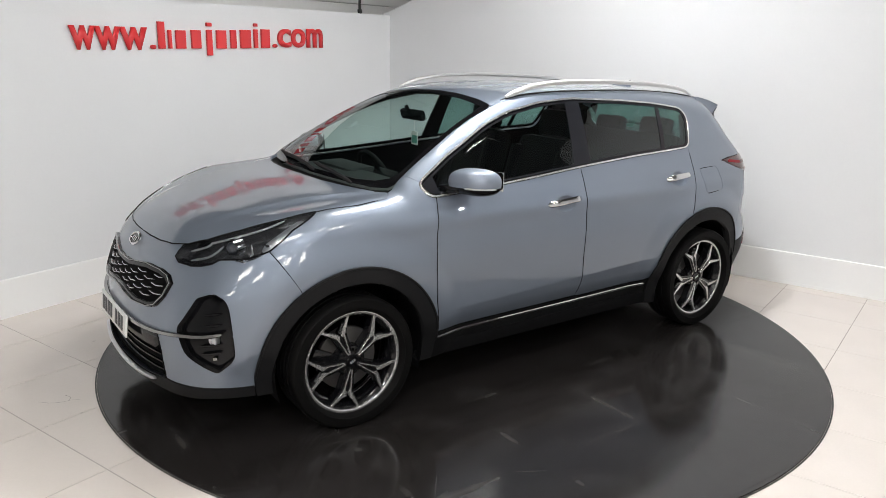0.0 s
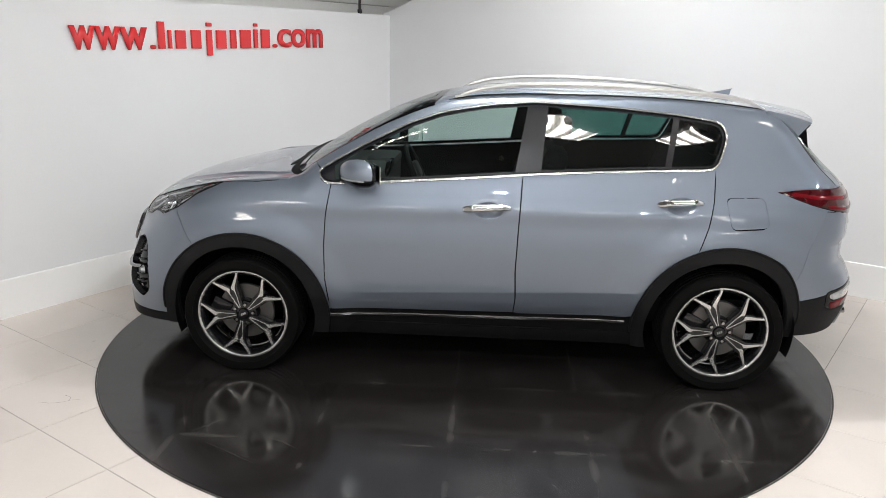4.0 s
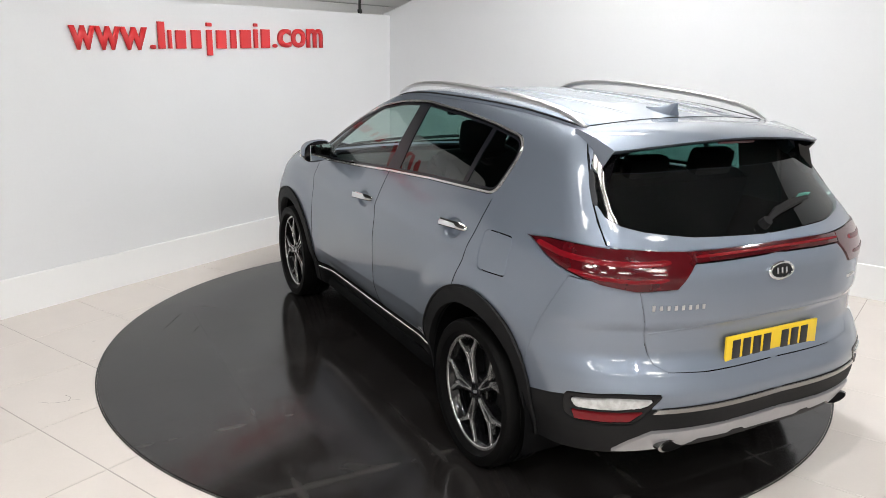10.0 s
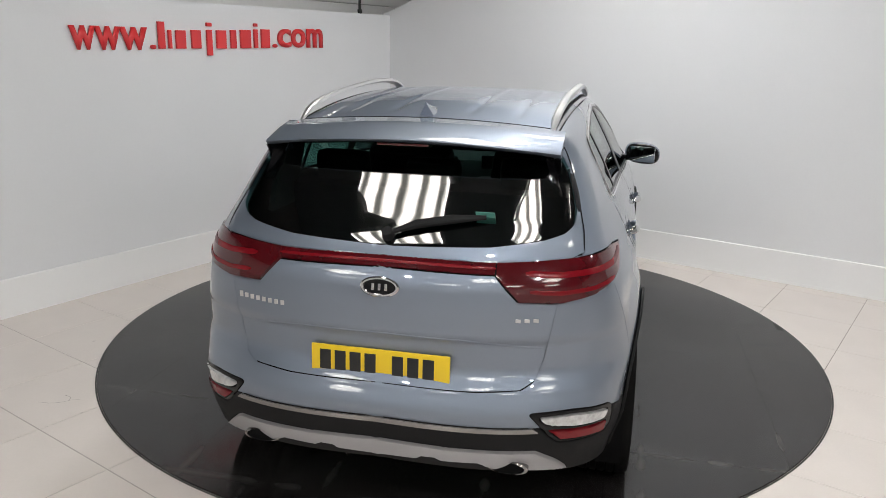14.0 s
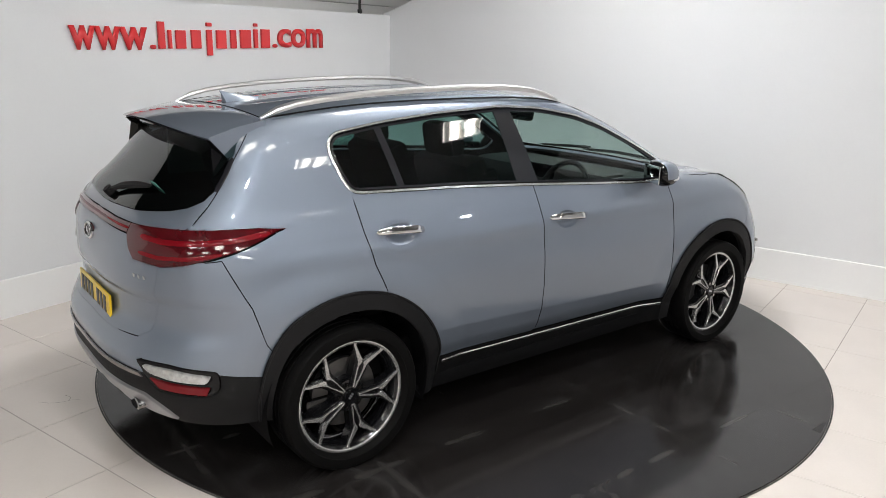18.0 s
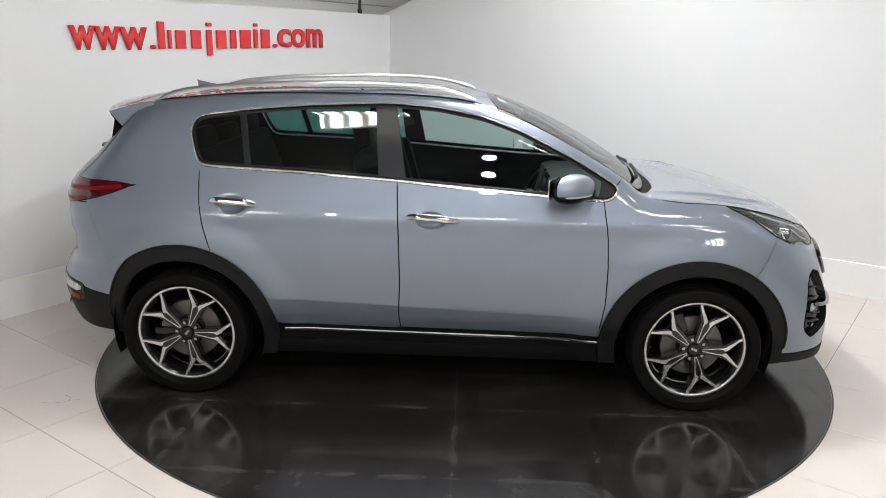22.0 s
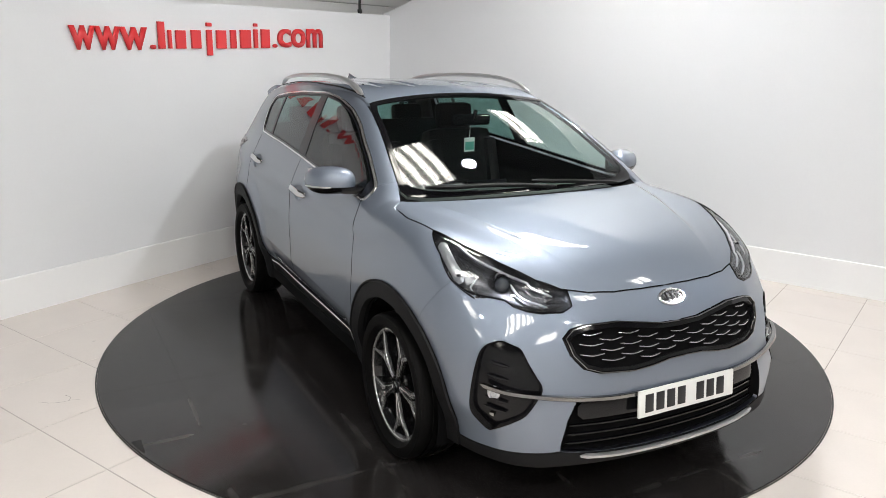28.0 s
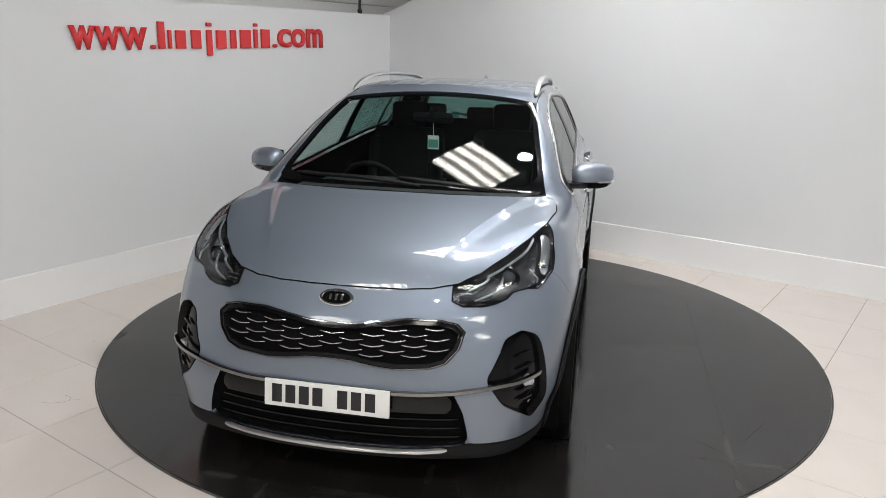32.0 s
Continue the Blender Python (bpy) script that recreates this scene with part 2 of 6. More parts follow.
SIDE = curve((0.1, 0.22, 0.36, 0.475, 0.60, 0.78, 0.95, 1.05, 1.12, 1.20, 1.35, 1.50, 1.62), (0.79, 0.845, 0.876, 0.908, 0.914, 0.917, 0.900, 0.877, 0.846, 0.804, 0.736, 0.657, 0.597))
TAPER = curve((-2.25, -2.0, -1.7, -1.4, -0.8, 0.0, 0.6, 1.0, 1.4, 1.7, 2.0, 2.25), (-0.20, -0.105, -0.050, -0.026, -0.006, 0, 0, -0.004, -0.010, -0.032, -0.10, -0.22))
NOSE = curve((0.15, 0.28, 0.40, 0.55, 0.70, 0.80, 0.87, 0.92, 1.0, 1.1), (2.17, 2.215, 2.225, 2.215, 2.19, 2.16, 2.128, 2.095, 2.01, 1.84))
NOSE_BOW = curve((0.2, 0.5, 0.7, 0.87, 1.0), (0.30, 0.33, 0.42, 0.52, 0.55))
TAIL = curve((0.2, 0.35, 0.48, 0.58, 0.66, 0.74, 0.825, 0.862, 1.02, 1.10, 1.16, 1.25, 1.32, 1.40, 1.50, 1.58), (2.06, 2.17, 2.215, 2.222, 2.192, 2.148, 2.149, 2.164, 2.155, 2.12, 2.075, 1.975, 1.905, 1.835, 1.755, 1.70))
TOP = curve((-2.0, -1.85, -1.7, -1.4, -1.1, -0.7, -0.3, 0.0, 0.2, 0.353, 0.605, 0.917, 1.04, 1.12, 1.2, 1.35, 1.66, 1.93, 2.05, 2.12, 2.2),
            (1.49, 1.522, 1.543, 1.578, 1.603, 1.619, 1.624, 1.611, 1.584, 1.546, 1.448, 1.282, 1.205, 1.148, 1.134, 1.122, 1.075, 1.001, 0.937, 0.874, 0.78))
CROWN = curve((-2.0, -1.0, 0.0, 0.6, 1.05, 1.3, 1.7, 2.2), (0.12, 0.065, 0.060, 0.06, 0.026, 0.012, 0.030, 0.08))


def smax(a, b, k):
    h = np.maximum(k - np.abs(a - b), 0) / k
    return np.maximum(a, b) + h * h * k * 0.25


def solid(x, y, z):
    """Below zero inside the car's body."""
    y = np.abs(y)
    w = SIDE(z) + TAPER(x)
    w = w + 0.018 * np.exp(-((x - 1.33) / 0.42) ** 2 - ((z - 0.74) / 0.20) ** 2)
    w = w + 0.022 * np.exp(-((x + 1.36) / 0.45) ** 2 - ((z - 0.76) / 0.20) ** 2)
    # flared shelves over the wheel arches
    w = w + 0.012 * ease((0.665 - np.hypot(x - 1.33, (z - 0.345) * 1.02)) / 0.14)
    w = w + 0.014 * ease((0.670 - np.hypot(x + 1.345, (z - 0.345) * 1.02)) / 0.14)
    # sharp crease low on the doors, with the sheet drawn in below it
    under = 0.525 - 0.035 * x - z
    w = w - 0.026 * np.clip(under / 0.12, 0, 1.2) * ease((0.90 - x) / 0.30) * ease((x + 0.92) / 0.08)
    w = w + 0.010 * np.exp(-((z - 0.985) / 0.05) ** 2) * ease((x + 1.9) / 0.5) * ease((1.5 - x) / 0.5)
    bow = 0.16 * ease((x + 0.1) / 0.5) * ease((1.25 - x) / 0.2)
    t = TOP(x + bow * y * y) - CROWN(x) * y * y
    hood = ease((x - 0.95) / 0.40) * ease((2.1 - x) / 0.5)
    # raised middle of the hood, with a crease and a valley beside it
    off = y - 0.345 - 0.34 * (2.0 - x)
    t = t - hood * (0.006 + 0.015 * (1 - (1 - np.clip(off / 0.06, 0, 1)) ** 2) - 0.015 * ease((off - 0.06) / 0.26))
    t = t - 0.026 * hood * ease((y - 0.62) / 0.3) ** 2
    ribs = ease((0.12 - x) / 0.25) * ease((x + 1.5) / 0.2)
    t = t - 0.0045 * ribs * (np.exp(-((y - 0.17) / 0.022) ** 2) + np.exp(-((y - 0.37) / 0.022) ** 2))
    f = NOSE(z) - NOSE_BOW(z) * y ** 2.35
    r = -(TAIL(z) - 0.44 * y ** 3)
    a = smax(y - w, (z - t) * 0.9, 0.095)
    return smax(smax(a, (x - f) * 0.8, 0.11), (r - x) * 0.8, 0.09)


S_ARC, S_SIDE, S_ARC2, S_REAR, S_END = 0.55, 0.55 + 0.3 * math.pi, 0.55 + 0.3 * math.pi + 3.52, 0.55 + 0.6 * math.pi + 3.52, 1.10 + 0.6 * math.pi + 3.52


def belt(x, y, z):
    """Place (s, z) on the belt that runs from the middle of the nose round the left side to the middle of the tail."""
    if x > 1.9:
        s = y if y < 0.55 else S_ARC + 0.6 * math.atan2(y - 0.55, x - 1.9)
    elif x >= -1.62:
        s = S_SIDE + 1.9 - x
    else:
        s = S_REAR + 0.55 - y if y < 0.55 else S_ARC2 + 0.6 * math.atan2(-1.62 - x, y - 0.55)
    return s, z


def belt_rays(s, z):
    s = np.asarray(s, float)
    th = np.where(s < S_SIDE, np.clip((s - S_ARC) / 0.6, 0, math.pi / 2), math.pi / 2 + np.clip((s - S_ARC2) / 0.6, 0, math.pi / 2))
    nx, ny = np.cos(th), np.sin(th)
    cx = np.where(s < S_SIDE, 1.9, np.where(s < S_ARC2, 1.9 - (s - S_SIDE), -1.62))
    cy = np.where(s < S_ARC, s, np.where(s > S_REAR, 0.55 - (s - S_REAR), 0.55))
    o = np.stack([cx + nx * 0.62, cy + ny * 0.62, np.asarray(z, float)], 1)
    return o, np.stack([-nx, -ny, 0 * nx], 1)


def top_rays(x, y):
    x = np.asarray(x, float)
    return np.stack([x, np.asarray(y, float), 0 * x + 1.9], 1), np.stack([0 * x, 0 * x, 0 * x - 1], 1)


def skin(o, d, reach=1.3, steps=90):
    """Where the rays first meet the body; rays that miss give nan."""
    lo, hi = np.zeros(len(o)), np.full(len(o), np.nan)
    for k in range(1, steps + 1):
        t = reach * k / steps
        p = o + d * t
        inside = (solid(p[:, 0], p[:, 1], p[:, 2]) < 0) & np.isnan(hi)
        lo = np.where(inside, reach * (k - 1) / steps, lo)
        hi = np.where(inside, t, hi)
    for _ in range(22):
        mid = (lo + hi) / 2
        p = o + d * mid[:, None]
        inside = solid(p[:, 0], p[:, 1], p[:, 2]) < 0
        hi, lo = np.where(inside, mid, hi), np.where(inside, lo, mid)
    return o + d * hi[:, None]


def normals(p):
    e = 0.004
    g = np.stack([solid(p[:, 0] + e, p[:, 1], p[:, 2]) - solid(p[:, 0] - e, p[:, 1], p[:, 2]),
                  solid(p[:, 0], p[:, 1] + e, p[:, 2]) - solid(p[:, 0], p[:, 1] - e, p[:, 2]),
                  solid(p[:, 0], p[:, 1], p[:, 2] + e) - solid(p[:, 0], p[:, 1], p[:, 2] - e)], 1)
    g[np.abs(p[:, 1]) < 1e-4, 1] = 0
    return g / np.maximum(np.linalg.norm(g, axis=1, keepdims=True), 1e-9)


def on_belt(pts):
    a = np.array([belt(*p) for p in pts])
    p = skin(*belt_rays(a[:, 0], a[:, 1]))
    return p, normals(p)


def on_top(pts):
    a = np.array(pts, float)
    p = skin(*top_rays(a[:, 0], a[:, 1]))
    return p, normals(p)


def inside_poly(p, poly):
    x, y = p[:, 0], p[:, 1]
    c = np.zeros(len(p), bool)
    q = np.array(poly)
    j = len(q) - 1
    for i in range(len(q)):
        a, b = q[i], q[j]
        cross = ((a[1] > y) != (b[1] > y))
        with np.errstate(divide="ignore", invalid="ignore"):
            c ^= cross & (x < (b[0] - a[0]) * (y - a[1]) / (b[1] - a[1]) + a[0])
        j = i
    return c


def dense(poly, step=0.02, closed=True):
    out = []
    n = len(poly)
    for i in range(n if closed else n - 1):
        a, b = np.array(poly[i], float), np.array(poly[(i + 1) % n], float)
        k = max(1, int(np.linalg.norm(b - a) / step))
        out += [tuple(a + (b - a) * t / k) for t in range(k)]
    if not closed:
        out.append(tuple(poly[-1]))
    return out


def rounded(poly, r, seg=4):
    """Corner-cut polygon with quadratic rounding of at most r."""
    out = []
    n = len(poly)
    for i in range(n):
        a, b, c = (np.array(poly[(i + k) % n], float) for k in (-1, 0, 1))
        la, lc = np.linalg.norm(a - b), np.linalg.norm(c - b)
        p, q = b + (a - b) * min(r / la, 0.45), b + (c - b) * min(r / lc, 0.45)
        out += [tuple(p * (1 - t) ** 2 + b * 2 * t * (1 - t) + q * t * t) for t in np.linspace(0, 1, seg + 1)]
    return out


def inset(poly, d):
    """The polygon moved inwards by d."""
    q = np.array(poly, float)
    area2 = np.sum(q[:, 0] * np.roll(q[:, 1], -1) - np.roll(q[:, 0], -1) * q[:, 1])
    e1, e2 = q - np.roll(q, 1, 0), np.roll(q, -1, 0) - q
    n1 = np.stack([-e1[:, 1], e1[:, 0]], 1) / np.maximum(np.linalg.norm(e1, axis=1, keepdims=True), 1e-9)
    n2 = np.stack([-e2[:, 1], e2[:, 0]], 1) / np.maximum(np.linalg.norm(e2, axis=1, keepdims=True), 1e-9)
    m = n1 + n2
    m /= np.maximum(np.linalg.norm(m, axis=1, keepdims=True), 1e-9)
    k = d / np.maximum((m * n1).sum(1, keepdims=True), 0.5)
    return [tuple(v) for v in q + m * k * (1 if area2 > 0 else -1)]


def clip(poly, a, b, c):
    """The part of the polygon with a*u + b*v <= c."""
    out = []
    for i in range(len(poly)):
        p, q = poly[i], poly[(i + 1) % len(poly)]
        fp, fq = a * p[0] + b * p[1] - c, a * q[0] + b * q[1] - c
        if fp <= 0:
            out.append(p)
        if fp * fq < 0:
            t = fp / (fp - fq)
            out.append((p[0] + (q[0] - p[0]) * t, p[1] + (q[1] - p[1]) * t))
    return out


def side(pts):
    return [belt(x, 1.0, z) for x, z in pts]


# outlines on the belt
W_OUT = rounded(side([(0.915, 1.168), (0.862, 1.099), (0.526, 1.117), (0.158, 1.142), (-0.225, 1.171), (-0.705, 1.200), (-1.262, 1.221), (-1.300, 1.300), (-1.333, 1.405), (-1.292, 1.474),
                      (-1.04, 1.510), (-0.72, 1.538), (-0.294, 1.558), (-0.027, 1.541), (0.222, 1.497), (0.408, 1.434), (0.683, 1.301)]), 0.05, 3)
W_IN = inset(W_OUT, 0.0080)
W_PIL = inset(W_OUT, 0.0155)
W_GL = inset(W_OUT, 0.024)


def sx(x):
    return S_SIDE + 1.9 - x


G_FRONT = clip(clip(W_GL, 1, -0.177, sx(-0.175) - 0.177 * 1.15), -1, -0.20, -(sx(0.80) + 0.20 * 1.12))
G_REAR = clip(clip(W_GL, -1, 0.09, -sx(-0.32) + 0.09 * 1.17), 1, -0.20, sx(-1.040) - 0.20 * 1.5)
G_QUART = clip(W_GL, -1, 0.20, -sx(-1.074) + 0.20 * 1.5)
# hood and headlamp seam, in plan
SEAM_HOOD = [(1.085, 0.788), (1.25, 0.800), (1.46, 0.774), (1.62, 0.716), (1.78, 0.636), (1.90, 0.552), (1.975, 0.472), (2.02, 0.37), (2.045, 0.26), (2.057, 0.13), (2.06, 0.0)]
SEAM_SCREEN = [(1.085, 0.788), (1.045, 0.735), (0.97, 0.712), (0.85, 0.690), (0.70, 0.662), (0.54, 0.632), (0.40, 0.609), (0.27, 0.592)]
SEAM_ROOF = [(0.27, 0.592), (0.1, 0.590), (-0.3, 0.588), (-0.8, 0.579), (-1.2, 0.565), (-1.5, 0.553), (-1.62, 0.55), (-1.648, 0.35), (-1.664, 0.18), (-1.67, 0.0)]
SEAM = dense(SEAM_HOOD, 0.02, False)[::-1] + dense(SEAM_SCREEN, 0.02, False)[1:] + dense(SEAM_ROOF, 0.02, False)[1:]
SEAM3, _ = on_top(SEAM)


def belt_exact(p):
    """Belt place of a point of the skin, for any point."""
    x, y, z = p
    if x > 1.9 and y >= 0.55 or 1.9 >= x >= -1.62 or x < -1.62 and y >= 0.55:
        return belt(x, y, z)
    return (max(y, 0.0), z) if x > 0 else (S_REAR + 0.55 - max(y, 0.0), z)


SEAM_B = [belt_exact(p) for p in SEAM3]
SEAM_B3 = list(SEAM3)
k_corner = min(range(len(SEAM)), key=lambda i: abs(SEAM[i][0] + 1.62) + abs(SEAM[i][1] - 0.55))
for i in range(1, 41):      # round the tail's corner every ray ends in one point
    SEAM_B.insert(k_corner + i, (S_ARC2 + (S_REAR - S_ARC2) * i / 41, SEAM3[k_corner][2]))
    SEAM_B3.insert(k_corner + i, SEAM3[k_corner])
HEADLAMP = [belt_exact(p) for p in SEAM3[[i for i, q in enumerate(SEAM) if 1.46 <= q[0] <= 1.99 and q[1] > 0.445]]] + \
           [belt(*p) for p in ((1.60, 0.84, 1.015), (1.715, 0.83, 0.937), (1.80, 0.80, 0.902), (1.94, 0.70, 0.868), (1.98, 0.64, 0.854), (2.02, 0.575, 0.848), (2.03, 0.50, 0.852), (2.02, 0.458, 0.872))]
GRILLE = [(0, 0.784), (0.10, 0.786), (0.17, 0.797), (0.30, 0.813), (0.43, 0.808), (0.49, 0.793), (0.522, 0.762), (0.505, 0.700), (0.46, 0.648), (0.40, 0.629), (0.26, 0.624), (0.17, 0.634), (0.09, 0.648), (0, 0.650)]
GRILLE_IN = [(0, 0.764), (0.10, 0.766), (0.17, 0.777), (0.30, 0.792), (0.42, 0.788), (0.472, 0.775), (0.499, 0.753), (0.484, 0.705), (0.445, 0.664), (0.39, 0.648), (0.27, 0.643), (0.18, 0.653), (0.09, 0.667), (0, 0.669)]
FOG = rounded([belt(*p) for p in ((2.07, 0.605, 0.577), (2.02, 0.680, 0.722), (1.965, 0.765, 0.750), (1.92, 0.835, 0.722), (1.91, 0.848, 0.45), (1.97, 0.775, 0.382), (2.05, 0.660, 0.472))], 0.05, 6)
INTAKE = [(0, 0.535), (0.495, 0.525), (0.53, 0.45), (0.560, 0.318), (0.40, 0.302), (0, 0.297)]
LAMP_L = [belt(*p) for p in ((-1.588, 0.8, 1.119), (-1.70, 0.8, 1.132), (-1.85, 0.79, 1.137), (-1.95, 0.732, 1.136), (-2.05, 0.60, 1.132), (-2.1, 0.40, 1.124), (-2.1, 0.40, 1.083), (-2.08, 0.485, 0.992),
                              (-2.02, 0.626, 0.983), (-1.95, 0.745, 1.010), (-1.80, 0.8, 1.048))]
LAMP_BAR = [belt(*p) for p in ((-2.1, 0.40, 1.124), (-2.14, 0, 1.127), (-2.14, 0, 1.090), (-2.1, 0.40, 1.083))]
REAR_GLASS = [belt(*p) for p in ((-1.8, 0, 1.500), (-1.8, 0.28, 1.487), (-1.75, 0.52, 1.468), (-1.72, 0.598, 1.452), (-1.74, 0.627, 1.41), (-1.8, 0.656, 1.33), (-1.85, 0.668, 1.272), (-1.87, 0.652, 1.236), (-1.9, 0.612, 1.208), (-2, 0.50, 1.184), (-2, 0.37, 1.170), (-2, 0, 1.158))]
TAILGATE = [belt(*p) for p in ((-2.1, 0, 0.672), (-2.1, 0.35, 0.667), (-2.1, 0.51, 0.674), (-2.1, 0.555, 0.70), (-2.1, 0.585, 0.78), (-2.1, 0.607, 0.90), (-2.08, 0.625, 1.0), (-2.02, 0.66, 1.13), (-1.95, 0.70, 1.145), (-1.9, 0.70, 1.22), (-1.8, 0.672, 1.32), (-1.74, 0.64, 1.42), (-1.66, 0.60, 1.50))] + \
           [(S_REAR - 0.10, 1.62), (S_END, 1.62)]
REV_LAMP = rounded([belt(*p) for p in ((-1.93, 0.815, 0.558), (-2.05, 0.70, 0.584), (-2.12, 0.575, 0.582), (-2.12, 0.60, 0.553), (-2.05, 0.68, 0.536), (-1.95, 0.80, 0.523))], 0.022)
REV_FRAME = rounded([belt(*p) for p in ((-1.91, 0.83, 0.575), (-2.05, 0.70, 0.602), (-2.12, 0.535, 0.600), (-2.12, 0.585, 0.54), (-2.1, 0.64, 0.475), (-1.95, 0.80, 0.468), (-1.91, 0.83, 0.49))], 0.03)
REFLECTOR = [belt(*p) for p in ((-1.94, 0.81, 0.510), (-2.05, 0.68, 0.524), (-2.1, 0.61, 0.530), (-2.1, 0.655, 0.488), (-1.95, 0.80, 0.474))]
R_CHROME = [belt(*p) for p in ((-2.15, 0, 0.556), (-2.15, 0.56, 0.541), (-2.15, 0.58, 0.524), (-2.15, 0, 0.538))]
DIFFUSER = [belt(*p) for p in ((-2.15, 0, 0.468), (-2.15, 0.57, 0.446), (-2.1, 0.64, 0.40), (-2.06, 0.69, 0.350), (-2.1, 0.60, 0.352), (-2.15, 0.42, 0.372), (-2.15, 0.37, 0.398), (-2.15, 0.24, 0.398), (-2.15, 0.215, 0.412), (-2.15, 0.17, 0.412), (-2.15, 0.145, 0.398), (-2.15, 0, 0.398))]
R_LOWER = [belt(*p) for p in ((-2.15, 0, 0.556), (-2.15, 0.57, 0.541), (-1.95, 0.84, 0.565), (-1.74, 0.9, 0.525), (-1.66, 0.9, 0.30), (-1.95, 0.84, 0.25), (-2.15, 0.5, 0.25), (-2.15, 0, 0.25))]
FUEL = rounded(side([(-1.312, 1.088), (-1.515, 1.091), (-1.545, 0.932), (-1.345, 0.922)]), 0.035)
ARC_F, ARC_R, HOLE_F, HOLE_R = [], [], [], []
for deg in range(-40, 221, 4):
    c, s_ = math.cos(radians(deg)), math.sin(radians(deg))
    ARC_F.append(belt(1.330 + 0.489 * c, 1, 0.342 + 0.480 * s_))
    ARC_R.append(belt(-1.345 + 0.487 * c, 1, 0.346 + 0.482 * s_))
    HOLE_F.append(belt(1.335 + 0.405 * c, 1, 0.345 + 0.400 * s_))
    HOLE_R.append(belt(-1.335 + 0.405 * c, 1, 0.345 + 0.402 * s_))
SILL = side([(0.98, 0.386), (-0.90, 0.402), (-0.95, 0.212), (0.98, 0.225)])
SILL_TRIM = side([(0.88, 0.360), (-0.82, 0.376), (-0.82, 0.364), (0.88, 0.348)])
F_LOWER = [belt(*p) for p in ((2.2, 0, 0.297), (2.2, 0.40, 0.300), (2.15, 0.56, 0.316), (2.0, 0.80, 0.302), (1.80, 0.9, 0.300), (1.74, 0.9, 0.235), (2.0, 0.80, 0.235), (2.2, 0.45, 0.22), (2.2, 0, 0.22))]
DOOR_F = side([(0.845, 1.150), (0.826, 1.10), (0.852, 0.92), (0.860, 0.77), (0.858, 0.575), (0.838, 0.43), (0.828, 0.384), (-0.2, 0.396), (-0.208, 0.49), (-0.201, 0.654), (-0.210, 0.906), (-0.225, 1.19), (0.3, 1.19)])
DOOR_R = side([(-0.225, 1.19), (-0.210, 0.906), (-0.201, 0.654), (-0.208, 0.49), (-0.2, 0.396), (-0.85, 0.404), (-1.02, 0.60), (-1.176, 0.806), (-1.221, 0.931), (-1.248, 1.068), (-1.262, 1.235)])
FENDER = side([(0.845, 1.150), (0.826, 1.10), (0.852, 0.92), (0.860, 0.77), (0.858, 0.575), (0.838, 0.43), (0.82, 0.30), (1.3, 0.30), (1.605, 0.74), (1.72, 0.93), (1.60, 1.10), (1.46, 1.30), (1.10, 1.30)]) 
BUMPER_F = [(0, 0.22)] + side([(1.70, 0.22), (1.40, 0.50), (1.605, 0.74), (1.72, 0.935)]) + [belt(1.82, 0.80, 0.887), (0.55, 1.2), (0, 1.2)]
BUMPER_R = [(S_END, 0.22), (S_END, 0.672)] + [belt(*p) for p in ((-2.1, 0.35, 0.667), (-2.1, 0.51, 0.674), (-2.1, 0.555, 0.70), (-2.1, 0.585, 0.78), (-2.1, 0.607, 0.90), (-2.08, 0.625, 1.0), (-2.02, 0.64, 0.99), (-1.95, 0.745, 1.010), (-1.86, 0.8, 1.02), (-1.79, 0.9, 0.82), (-1.73, 0.9, 0.66), (-1.60, 0.9, 0.5), (-1.55, 0.9, 0.22))]
# the upper limit of the belt
LIMIT = [(0.0, 0.245)] + SEAM_B + [(S_END, 0.372)] + [belt(*p) for p in ((-2.15, 0.42, 0.352), (-2.1, 0.60, 0.340), (-2.0, 0.75, 0.325), (-1.72, 0.9, 0.305), (-1.55, 0.9, 0.235), (-0.9, 0.9, 0.222), (0.9, 0.9, 0.235), (1.75, 0.9, 0.245))]

# plan outlines on top
SCREEN = [(1.128, 0.0), (1.118, 0.25), (1.095, 0.45), (1.062, 0.60), (1.022, 0.694), (0.99, 0.714)] + [(0.97, 0.7105), (0.85, 0.6885), (0.70, 0.658), (0.54, 0.628), (0.40, 0.605), (0.285, 0.580)] + [(0.262, 0.45), (0.240, 0.22), (0.232, 0.0)]
SCREEN_IN = [(1.10, 0.0), (1.090, 0.25), (1.064, 0.44), (1.026, 0.58), (0.985, 0.655), (0.94, 0.676)] + [(0.85, 0.662), (0.70, 0.629), (0.54, 0.600), (0.40, 0.577), (0.325, 0.550)] + [(0.310, 0.44), (0.290, 0.22), (0.282, 0.0)]
HOOD = [(1.180, 0.0), (1.176, 0.25), (1.152, 0.44), (1.120, 0.575), (1.080, 0.675), (1.048, 0.722), (1.035, 0.745), (1.05, 0.788)] + SEAM_HOOD[1:]
ROOF = [(0.232, 0.0), (0.240, 0.22), (0.262, 0.45), (0.285, 0.580), (0.27, 0.592)] + SEAM_ROOF[1:]


